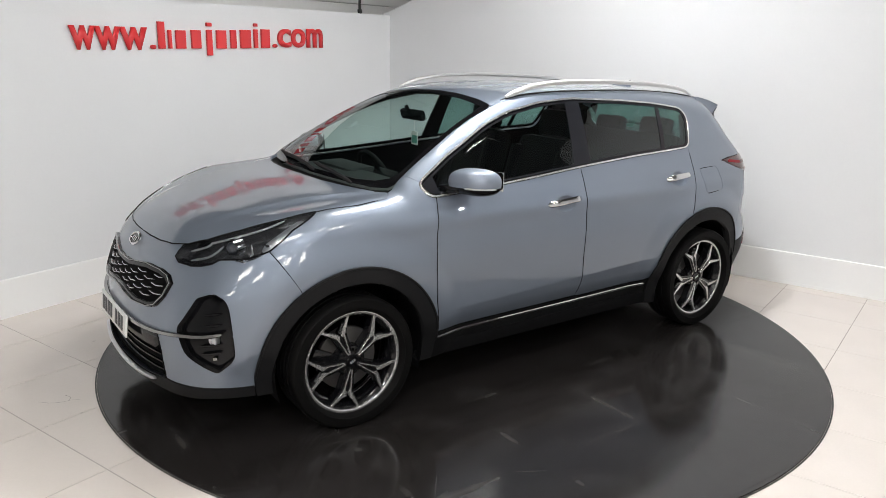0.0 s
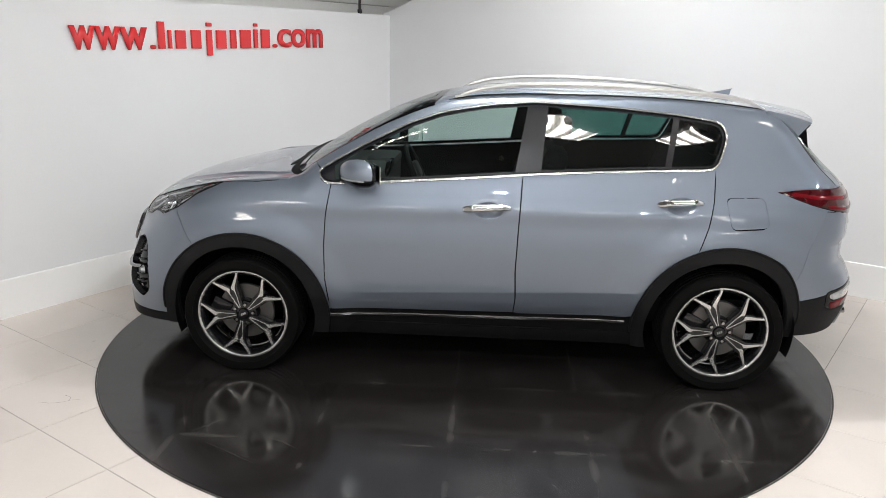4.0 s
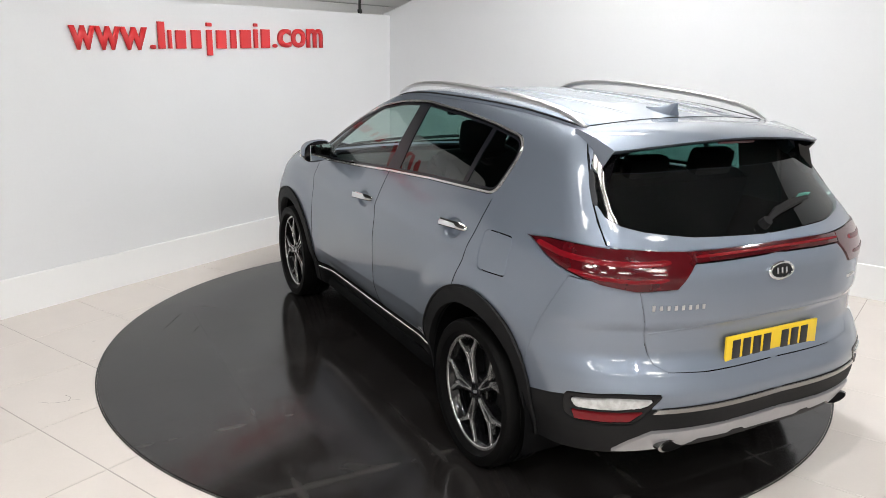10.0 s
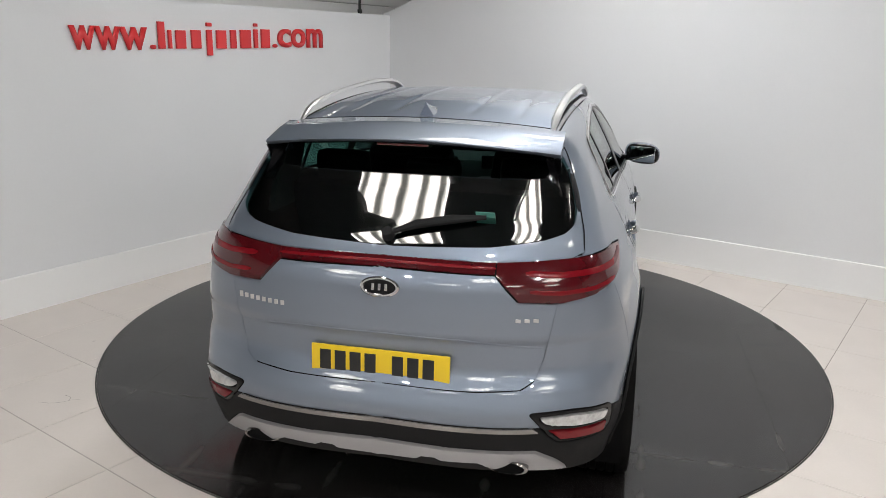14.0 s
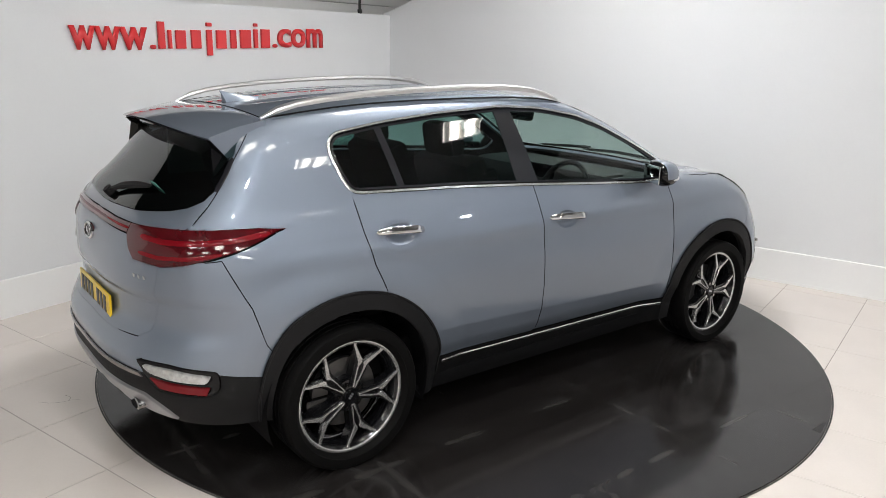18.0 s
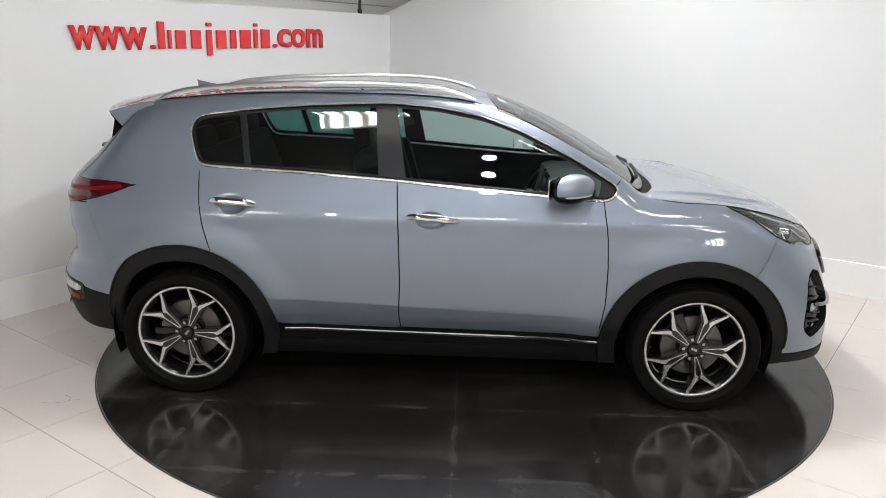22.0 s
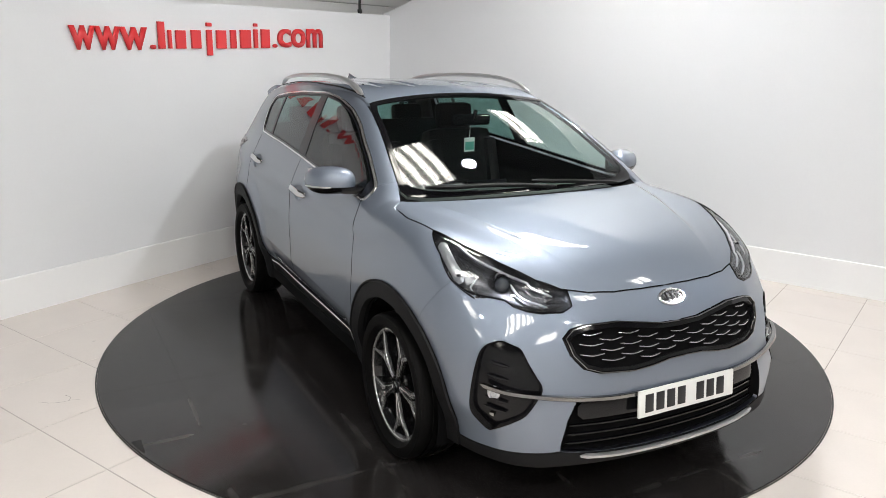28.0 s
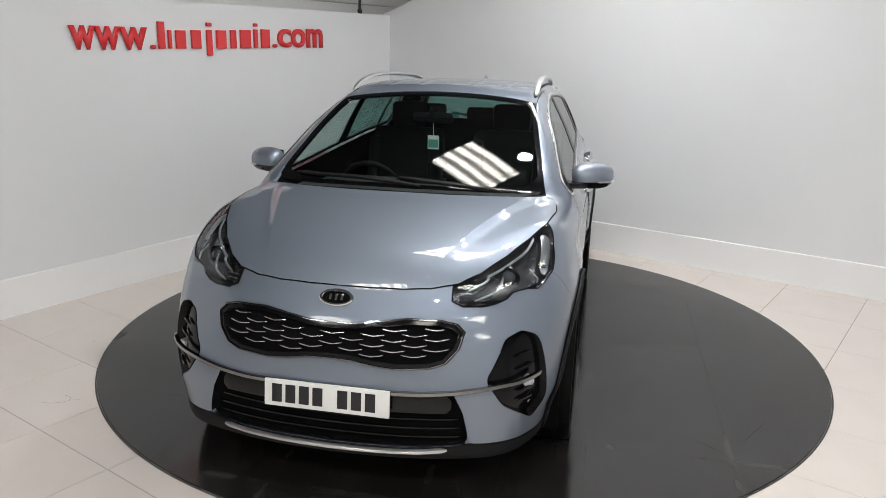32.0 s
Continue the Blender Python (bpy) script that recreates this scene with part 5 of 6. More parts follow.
    q = [(0.640 + 0.120 * math.cos(a) - 0.42 * 0.114 * math.sin(a), s * (0.948 + 0.116 * math.sin(a)), 1.160 - 0.006 * math.sin(a)) for a in np.linspace(0.25, 1.45, 10)]
    sweep(bm, q, [(math.cos(a), s * math.sin(a), 0) for a in np.linspace(0.25, 1.45, 10)], 0.008, 0.010)
    piece("indicator", bm, M_SATIN, mirror, "silver repeater strip")
    # roof rail
    line = [(0.165, 0.572, 1.570), (0.12, 0.571, 1.585), (0.06, 0.570, 1.605), (-0.02, 0.568, 1.624), (-0.14, 0.566, 1.638), (-0.257, 0.564, 1.645), (-0.42, 0.561, 1.648), (-0.578, 0.558, 1.646), (-0.82, 0.551, 1.638), (-1.063, 0.542, 1.626),
            (-1.25, 0.538, 1.610), (-1.39, 0.534, 1.592), (-1.48, 0.531, 1.570), (-1.56, 0.529, 1.535)]
    bm = bmesh.new()
    sweep(bm, [(x, s * y, z) for x, y, z in line], [(0, s * 0.35, 1)] * len(line), 0.034, 0.024)
    piece("roof_rail", bm, M_SATIN, roof, "satin silver roof rail")
    # roof ditch strip
    bar_on("roof_strip", [(0.2, 0.570), (-0.4, 0.562), (-1.0, 0.545), (-1.55, 0.53)], 0.014, 0.006, M_TRIM, roof, "black roof moulding", sides=(s,), step=0.06, where=on_top)
# black strips in the hood and door gaps stand for the shade there
bar_on("hood_gap_shade", [(1.135, 0.791)] + SEAM_HOOD[1:], 0.0060, 0.0018, M_INNER, hood, "black strip for the shaded gap along the hood edge", lift=0.0, where=on_top)
for line in ([(0.845, 1.145), (0.826, 1.10), (0.852, 0.92), (0.860, 0.77), (0.858, 0.575), (0.838, 0.43)], [(-0.224, 1.17), (-0.210, 0.906), (-0.201, 0.654), (-0.208, 0.49), (-0.201, 0.41)],
             [(-1.259, 1.20), (-1.248, 1.068), (-1.221, 0.931), (-1.176, 0.806)]):
    bar_on("door_gap_shade", [(x, 0.9, z) for x, z in line], 0.0042, 0.0016, M_INNER, sides, "black strip for the shade in the shut line", lift=-0.0008)
# antenna fin
bm = bmesh.new()
rows = []
for k in range(11):
    t = k / 10
    x = -1.325 - 0.180 * t
    half, high = 0.032 * math.sin(math.pi * min(0.62 * t + 0.03, 0.5)), 0.006 + 0.050 * t ** 1.35
    z0 = on_top([(x, 0.0)])[0][0][2]
    lean = -0.020 * t
    rows.append([bm.verts.new(v) for v in ((x, -half, z0 - 0.006), (x, -half * 0.72, z0 + high * 0.22), (x + lean * 0.5, -half * 0.22, z0 + high * 0.72), (x + lean, -0.0015, z0 + high),
                                           (x + lean, 0.0015, z0 + high), (x + lean * 0.5, half * 0.22, z0 + high * 0.72), (x, half * 0.72, z0 + high * 0.22), (x, half, z0 - 0.006))])
for a, b in zip(rows, rows[1:]):
    for i in range(7):
        bm.faces.new((a[i], a[i + 1], b[i + 1], b[i]))
bm.faces.new(rows[0])
bm.faces.new(rows[-1][::-1])
piece("antenna_fin", bm, M_PAINT, roof, "body-coloured shark-fin antenna", angle=60)
# windscreen wipers
for pts in ([(1.135, 0.10), (1.10, -0.05), (1.075, -0.25), (1.05, -0.45), (1.015, -0.60)], [(1.13, 0.52), (1.11, 0.42), (1.09, 0.25), (1.085, 0.10), (1.075, -0.02)]):
    q = dense(pts, 0.05, False)
    p, n = on_top([(a, abs(b)) for a, b in q])
    p[:, 1] *= np.sign([b for _, b in q])
    n[:, 1] *= np.sign([b for _, b in q])
    bm = bmesh.new()
    sweep(bm, p + n * 0.018, n, 0.020, 0.018)
    piece("wiper", bm, M_TRIM, screen, "black wiper arm and blade")
bar_across("crease_strip", [(-2.1, 0.0, 0.852), (-2.1, 0.3, 0.848), (-2.1, 0.575, 0.820)], 0.010, 0.004, M_PAINT, gate, "pressed crease in the tailgate", lift=0.0)


# ---- wheels ----
def lathe(prof, seg=64):
    """Verts and faces of a ring-shaped body round the y axis from (radius, y)."""
    bm = bmesh.new()
    rows = [[bm.verts.new((r * math.sin(a), y, r * math.cos(a))) for a in np.linspace(0, 2 * math.pi, seg, endpoint=False)] for r, y in prof]
    for a, b in zip(rows, rows[1:]):
        for i in range(seg):
            bm.faces.new((a[i], a[(i + 1) % seg], b[(i + 1) % seg], b[i]))
    return bm


def to_mesh(bm, material, name, angle=35):
    me = bpy.data.meshes.new(name)
    bmesh.ops.recalc_face_normals(bm, faces=bm.faces)
    bm.to_mesh(me)
    bm.free()
    me.polygons.foreach_set("use_smooth", [True] * len(me.polygons))
    me.set_sharp_from_angle(angle=radians(angle))
    me.materials.append(material)
    return me


def slab(bm, pts, y0, y1):
    """A prism from an outline (radial u, across v) between y0 (outer) and y1, with a small chamfer on the outer face."""
    top = [bm.verts.new((v, y0, u)) for u, v in inset(pts, 0.0012)]
    mid = [bm.verts.new((v, y0 - 0.002, u)) for u, v in pts]
    low = [bm.verts.new((v, y1, u)) for u, v in pts]
    n = len(pts)
    bm.faces.new(top)
    for i in range(n):
        j = (i + 1) % n
        bm.faces.new((top[i], mid[i], mid[j], top[j]))
        bm.faces.new((mid[i], low[i], low[j], mid[j]))


tyre_prof = [(0.243, -0.075), (0.262, -0.092), (0.30, -0.110), (0.322, -0.112), (0.333, -0.100), (0.3368, -0.085)]
for y in (-0.055, -0.018, 0.018, 0.055):
    tyre_prof += [(0.3375, y - 0.006), (0.331, y - 0.004), (0.331, y + 0.004), (0.3375, y + 0.006)]
tyre_prof += [(0.3368, 0.085), (0.333, 0.100), (0.327, 0.109), (0.324, 0.1115), (0.319, 0.111), (0.300, 0.1135), (0.283, 0.111), (0.283, 0.109), (0.270, 0.099), (0.262, 0.088)]
ME_TYRE = to_mesh(lathe(tyre_prof, 96), M_TYRE, "tyre", 30)
ME_BARREL = to_mesh(lathe([(0.246, -0.08), (0.235, -0.06), (0.215, -0.02), (0.213, 0.03), (0.222, 0.06), (0.238, 0.078)], 64), M_RIMDARK, "rim_barrel")
ME_LIP = to_mesh(lathe([(0.236, 0.066), (0.2385, 0.0815), (0.2400, 0.0830), (0.2505, 0.0850), (0.2530, 0.0835), (0.250, 0.078)], 80), M_RIMCUT, "rim_lip", 60)


def spoke_faces():
    """Two blades that part from the hub, meet again at a slit and fork out to the rim."""
    bm = bmesh.new()
    outline = [(0.040, 0.0006), (0.118, 0.0125), (0.140, 0.0120), (0.154, 0.0030), (0.166, 0.0085), (0.221, 0.0640), (0.240, 0.0620), (0.2305, 0.0945), (0.222, 0.0790), (0.152, 0.0245), (0.138, 0.0205), (0.040, 0.0072)]
    for s in (1, -1):
        pts = [(u, s * v) for u, v in outline]
        slab(bm, pts if s > 0 else pts[::-1], 0.078, 0.050)
    return bm


def spoke_core():
    bm = bmesh.new()
    pts = [(0.040, -0.020), (0.040, 0.020), (0.105, 0.030), (0.150, 0.036), (0.166, 0.046), (0.240, 0.094), (0.242, 0.070), (0.170, 0.022), (0.155, 0.0), (0.170, -0.022), (0.242, -0.070), (0.240, -0.094), (0.166, -0.046), (0.150, -0.036), (0.105, -0.030)]
    slab(bm, pts[::-1], 0.070, 0.020)
    return bm


ME_SPOKE = to_mesh(spoke_faces(), M_RIMCUT, "spoke_face", 25)
ME_CORE = to_mesh(spoke_core(), M_RIMDARK, "spoke_core", 25)
for me in (ME_BARREL, ME_LIP, ME_SPOKE, ME_CORE):
    me.transform(Matrix.Diagonal((1.04, 1, 1.04, 1)))
bm = lathe([(0.001, 0.074), (0.028, 0.074), (0.032, 0.070), (0.034, 0.060)], 32)
ME_CAP = to_mesh(bm, M_GLOSS, "hub_cap")
bm = lathe([(0.030, 0.064), (0.074, 0.060), (0.082, 0.045), (0.082, 0.0)], 40)
ME_HUB = to_mesh(bm, M_RIMDARK, "hub")
bm = lathe([(0.060, 0.010), (0.160, 0.010), (0.162, 0.006), (0.162, -0.012), (0.160, -0.016), (0.060, -0.016)], 56)
ME_DISC = to_mesh(bm, M_DISCBRAKE, "brake_disc")
bm = bmesh.new()
box(bm, (0.105, -0.004, 0.085), (0.06, 0.07, 0.13), 0.015, Matrix.Rotation(radians(40), 3, "Y"))
ME_CALIPER = to_mesh(bm, M_RIMDARK, "brake_caliper")
bm = bmesh.new()
cyl(bm, (0, 0.055, 0), (0, 0.074, 0), 0.0105, 0.009, 6)
ME_BOLT = to_mesh(bm, M_DARKCHROME, "wheel_bolt")
bm = bmesh.new()
for u in (-0.011, 0, 0.011):
    box(bm, (u, 0.0745, 0), (0.006, 0.002, 0.012), 0.0)
ME_MARK = to_mesh(bm, M_REFLECT, "cap_mark")


def wheel(x, s, turn):
    ob = new("wheel", ME_BARREL)
    ob.parent = car
    ob.matrix_basis = Matrix.Translation((CAR_X + x, CAR_Y + s * (0.822 if x > 0 else 0.813), 0.338)) @ (Matrix() if s > 0 else Matrix.Rotation(math.pi, 4, "Z")) @ Matrix.Rotation(radians(turn), 4, "Y")
    tagged(ob, "black tyre on a five-spoke machined alloy wheel")

    def sub_part(name, me, m=None, label=""):
        o = new(name, me)
        o.parent = ob
        if m is not None:
            o.matrix_basis = m
        if label:
            tagged(o, label)
    sub_part("tyre", ME_TYRE, None, "black low-profile tyre")
    sub_part("rim_lip", ME_LIP, None, "thin machined rim lip")
    for k in range(5):
        r = Matrix.Rotation(radians(72 * k), 4, "Y")
        sub_part("spoke", ME_SPOKE, r, "machined split spoke face")
        sub_part("spoke_core", ME_CORE, r, "gloss black spoke back")
        sub_part("wheel_bolt", ME_BOLT, r @ Matrix.Rotation(radians(36), 4, "Y") @ Matrix.Translation((0, 0, 0.055)))
    for name, me, label in (("hub_cap", ME_CAP, "gloss black hub cap"), ("cap_mark", ME_MARK, ""), ("hub", ME_HUB, ""), ("brake_disc", ME_DISC, "steel brake disc"), ("brake_caliper", ME_CALIPER, "")):
        sub_part(name, me, None, label)


for x, s, turn in ((1.341, 1, 24), (1.341, -1, -21), (-1.344, 1, 21), (-1.344, -1, 49)):
    wheel(x, s, turn)
# arch liners and underbody
for x in (1.335, -1.335):
    for s in (1, -1):
        bm = bmesh.new()
        rows = []
        for y in (0.885, 0.60):
            rows.append([bm.verts.new((x + 0.408 * math.cos(a), s * y, 0.345 + 0.405 * math.sin(a))) for a in np.linspace(-0.35, math.pi + 0.35, 40)])
        for i in range(39):
            bm.faces.new((rows[0][i], rows[0][i + 1], rows[1][i + 1], rows[1][i]))
        c = bm.verts.new((x, s * 0.60, 0.345))
        for i in range(39):
            bm.faces.new((rows[1][i], rows[1][i + 1], c))
        piece("arch_liner", bm, M_INNER, None, "black wheel-arch liner")
bm = bmesh.new()
box(bm, (0.1, 0, 0.27), (3.5, 1.18, 0.10), 0.03)
box(bm, (0.0, 0, 0.27), (1.75, 1.70, 0.08), 0.02)
piece("underbody", bm, M_INNER, None, "black underbody tray")

# ---- cabin ----
bm = bmesh.new()
box(bm, (-0.35, 0, 0.42), (2.7, 1.55, 0.16), 0.03)
piece("cabin_floor", bm, M_INNER, None, "black carpet")
for s in (1, -1):
    bm = bmesh.new()
    box(bm, (-0.02, s * 0.36, 0.68), (0.52, 0.50, 0.17), 0.06)
    seat = piece("front_seat", bm, M_SEAT, None, "black leather front seat")
    bm = bmesh.new()
    box(bm, (-0.34, s * 0.36, 0.98), (0.16, 0.50, 0.64), 0.06, Matrix.Rotation(radians(-16), 3, "Y"))
    for q in (1, -1):
        box(bm, (-0.30, s * 0.36 + q * 0.215, 0.97), (0.18, 0.09, 0.52), 0.04, Matrix.Rotation(radians(-16), 3, "Y"))
    piece("seat_back", bm, M_SEAT, seat)
    bm = bmesh.new()
    box(bm, (-0.455, s * 0.36, 1.375), (0.10, 0.27, 0.18), 0.045, Matrix.Rotation(radians(-10), 3, "Y"))
    piece("headrest", bm, M_SEAT, seat)
    for q in (1, -1):
        bm = bmesh.new()
        cyl(bm, (-0.435, s * 0.36 + q * 0.06, 1.24), (-0.452, s * 0.36 + q * 0.06, 1.33), 0.007, None, 10)
        piece("headrest_post", bm, M_CHROME, seat)
bm = bmesh.new()
box(bm, (-0.92, 0, 0.68), (0.52, 1.36, 0.18), 0.06)
bench = piece("rear_bench", bm, M_SEAT, None, "black leather rear bench")
bm = bmesh.new()
box(bm, (-1.24, 0, 0.98), (0.16, 1.34, 0.62), 0.06, Matrix.Rotation(radians(-20), 3, "Y"))
piece("bench_back", bm, M_SEAT, bench)
for y in (-0.42, 0.0, 0.42):
    bm = bmesh.new()
    box(bm, (-1.35, y, 1.315), (0.09, 0.25, 0.15 if y else 0.11), 0.04, Matrix.Rotation(radians(-14), 3, "Y"))
    piece("headrest", bm, M_SEAT, bench)
bm = bmesh.new()
box(bm, (0.86, 0, 0.97), (0.48, 1.42, 0.24), 0.07)
box(bm, (0.70, -0.36, 1.075), (0.20, 0.42, 0.07), 0.03)
box(bm, (0.60, 0, 0.80), (0.30, 0.34, 0.34), 0.05)
dash = piece("dashboard", bm, M_DASH, None, "black moulded dashboard")
bm = bmesh.new()
box(bm, (0.625, 0.0, 1.05), (0.02, 0.26, 0.13), 0.006, Matrix.Rotation(radians(-12), 3, "Y"))
piece("display", bm, M_GLOSS, dash, "dark glossy display")
bm = bmesh.new()
m = Matrix.Translation((0.475, -0.36, 1.005)) @ Matrix.Rotation(radians(-66), 4, "Y")
seg, ring = 40, 10
vs = [[bm.verts.new(m @ Vector(((0.178 + 0.016 * math.cos(b)) * math.cos(a), (0.178 + 0.016 * math.cos(b)) * math.sin(a), 0.016 * math.sin(b)))) for b in np.linspace(0, 2 * math.pi, ring, endpoint=False)] for a in np.linspace(0, 2 * math.pi, seg, endpoint=False)]
for i in range(seg):
    for j in range(ring):
        bm.faces.new((vs[i][j], vs[(i + 1) % seg][j], vs[(i + 1) % seg][(j + 1) % ring], vs[i][(j + 1) % ring]))
piece("steering_wheel", bm, M_SEAT, dash, "black leather steering wheel")
bm = bmesh.new()
rot = Matrix.Rotation(radians(-66), 3, "Y")
box(bm, m @ Vector((0, 0, 0.0)), (0.12, 0.13, 0.05), 0.02, rot)
box(bm, m @ Vector((0, 0, -0.005)), (0.045, 0.33, 0.018), 0.006, rot)
box(bm, m @ Vector((-0.085, 0, -0.005)), (0.16, 0.05, 0.018), 0.006, rot)
piece("steering_hub", bm, M_DASH, dash)
bm = bmesh.new()
box(bm, (0.42, 0, 1.435), (0.04, 0.24, 0.065), 0.02, Matrix.Rotation(radians(15), 3, "Y"))
cyl(bm, (0.44, 0, 1.44), (0.47, 0, 1.49), 0.012, None, 10)
piece("interior_mirror", bm, M_GLOSS, screen, "black interior mirror")
bm = bmesh.new()
box(bm, (0.405, 0.0, 1.290), (0.004, 0.068, 0.082), 0.002)
cyl(bm, (0.405, 0.0, 1.33), (0.41, 0.0, 1.41), 0.0015, None, 6)
card = piece("air_freshener", bm, M_PLATE_W, screen, "small white and green card hanging from the mirror")
bm = bmesh.new()
box(bm, (0.405, 0.0, 1.283), (0.006, 0.058, 0.048), 0.001)
piece("print", bm, M_STICKER, card, "green printed panel")
for s in (1, -1):
    bm = bmesh.new()
    box(bm, (-1.46, s * 0.65, 1.28), (0.24, 0.03, 0.30), 0.01, Matrix.Rotation(radians(s * 12), 3, "X"))
    piece("pillar_lining", bm, M_LINING, sides[0 if s > 0 else 1])


# ---- the turntable ----
bm = bmesh.new()
a = [bm.verts.new((2.236 * math.cos(t), 2.236 * math.sin(t), -0.0045)) for t in np.linspace(0, 2 * math.pi, 200, endpoint=False)]
b = [bm.verts.new((2.236 * math.cos(t), 2.236 * math.sin(t), -0.009)) for t in np.linspace(0, 2 * math.pi, 200, endpoint=False)]
bm.faces.new(a)
for i in range(200):
    bm.faces.new((a[i], b[i], b[(i + 1) % 200], a[(i + 1) % 200]))
turntable = tagged(part("turntable", bm, M_JOINT, None), "round black tiled turntable with the car on it", "turntable")
CIRCLE = [(2.2345 * math.cos(t), 2.2345 * math.sin(t)) for t in np.linspace(0, 2 * math.pi, 200, endpoint=False)]
T_PITCH = 0.67
for i in range(-4, 4):
    for j in range(-4, 4):
        x0, y0 = i * T_PITCH - 0.008 + 0.0003, j * T_PITCH + 0.20 + 0.0003
        x1, y1 = x0 + T_PITCH - 0.0006, y0 + T_PITCH - 0.0006
        q = clip(clip(clip(clip(CIRCLE, -1, 0, -x0), 1, 0, x1), 0, -1, -y0), 0, 1, y1)
        if len(q) < 3:
            continue
        bm = bmesh.new()
        dz = random.uniform(-0.0001, 0.0001)
        top = [bm.verts.new((x, y, dz)) for x, y in q]
        low = [bm.verts.new((x, y, -0.0042)) for x, y in q]
        bm.faces.new(top)
        for k in range(len(q)):
            bm.faces.new((top[k], low[k], low[(k + 1) % len(q)], top[(k + 1) % len(q)]))
        part("tile", bm, M_DISC, turntable)
# cuts in the black surface
SCRATCHES = ((0.845, 1.540, 0.708, 1.619), (1.145, 1.368, 1.255, 1.510), (1.150, 1.606, 0.865, 1.772))
for xa, ya, xb, yb in SCRATCHES:
    bm = bmesh.new()
    d = Vector((xb - xa, yb - ya, 0))
    side_ = Vector((-d.y, d.x, 0)).normalized() * 0.0026
    q = [Vector((xa, ya, 0)), Vector((xa, ya, 0)) + d * 0.5 + side_, Vector((xb, yb, 0)), Vector((xa, ya, 0)) + d * 0.5 - side_]
    top = [bm.verts.new(v + Vector((0, 0, 0.0008))) for v in q]
    low = [bm.verts.new(v + Vector((0, 0, -0.001))) for v in q]
    bm.faces.new(top)
    for k in range(4):
        bm.faces.new((top[k], low[k], low[(k + 1) % 4], top[(k + 1) % 4]))
    part("cut", bm, M_RIM, turntable, "thin dark cut in the surface")

# a dark patch at the turntable's edge
bm = bmesh.new()
q = [(0.606, -2.138), (0.606, -2.094), (0.738, -2.090), (0.742, -2.098), (0.676, -2.120)]
top = [bm.verts.new((x, y, 0.0009)) for x, y in q]
low = [bm.verts.new((x, y, -0.001)) for x, y in q]
bm.faces.new(top)
for k in range(len(q)):
    bm.faces.new((top[k], low[k], low[(k + 1) % len(q)], top[(k + 1) % len(q)]))
part("patch", bm, M_RIM, turntable, "dark patch at the edge")

# ring-shaped gap round the turntable
bm = bmesh.new()
for r0, r1, z in ((2.238, 2.246, -0.0072),):
    a = [bm.verts.new((r0 * math.cos(t), r0 * math.sin(t), z)) for t in np.linspace(0, 2 * math.pi, 200, endpoint=False)]
    b = [bm.verts.new((r1 * math.cos(t), r1 * math.sin(t), z)) for t in np.linspace(0, 2 * math.pi, 200, endpoint=False)]
    for i in range(200):
        bm.faces.new((a[i], a[(i + 1) % 200], b[(i + 1) % 200], b[i]))
tagged(part("trim", bm, M_RIM, None), "black edge round the turntable", "trim", kind="structure")

# ---- floor tiles, in two fields laid square to the walls ----
AX, AY = Vector((0.828, -0.561)), Vector((0.561, 0.828))


def floor_tiles(m0, m1, ms, n_first, pitch_n, n0, n1):
    k = math.floor((n0 - n_first) / pitch_n)
    n = n_first + k * pitch_n
    rows = []
    while n < n1:
        rows.append((max(n, n0), min(n + pitch_n, n1)))
        n += pitch_n
    cuts = sorted([v for v in ms if m0 < v < m1] + [m0, m1])
    for a, b in rows:
        if b - a < 0.02:
            continue
        for c, d in zip(cuts, cuts[1:]):
            if d - c < 0.02:
                continue
            w, h = d - c - 0.0035, b - a - 0.0035
            cen = AX * ((c + d) / 2) + AY * ((a + b) / 2)
            if max((AX * u + AY * v).length for u in (c, d) for v in (a, b)) < 2.2:
                continue
            if cen.y < -5.0 or abs(cen.x) > 4.6:
                if abs(cen.x) < 7.2 and cen.y > -9.1:
                    FAR.append([cen + AX * u * w / 2 + AY * v * h / 2 for u, v in ((-1, -1), (1, -1), (1, 1), (-1, 1))])
                continue
            key = (round(w, 3), round(h, 3))
            if key not in TILE_MESH:
                bm = bmesh.new()
                box(bm, (0, 0, -0.0125), (w, h, 0.009), 0.0012, None, 1)
                me = bpy.data.meshes.new("tile")
                bm.to_mesh(me)
                bm.free()
                me.materials.append(M_TILE)
                TILE_MESH[key] = me
            ob = new("tile", TILE_MESH[key])
            ob.parent = FLOOR
            ob.matrix_basis = Matrix.Translation((cen.x, cen.y, random.uniform(-0.0003, 0.0003))) @ Matrix.Rotation(math.atan2(AX.y, AX.x), 4, "Z")


TILE_MESH, FAR = {}, []
MS = [-0.275 + 0.589 * k for k in range(-14, 22)]
floor_tiles(-7.6, -0.275, [-0.275 - 0.597 * k for k in range(14)], -2.381, 0.570, -11.0, 2.62)
floor_tiles(-0.275, 0.903, MS, -2.381, 0.570, -11.0, 0.0)
floor_tiles(-0.275, 0.903, MS, 0.064, 0.593, 0.0, 2.62)
floor_tiles(0.903, 12.0, MS, 0.064, 0.593, -11.0, 2.62)
far = mesh_ob("tile", [(p.x, p.y, -0.008) for q in FAR for p in q], [tuple(range(4 * i, 4 * i + 4)) for i in range(len(FAR))], M_TILE, FLOOR)
tagged(far, kind="stuff")
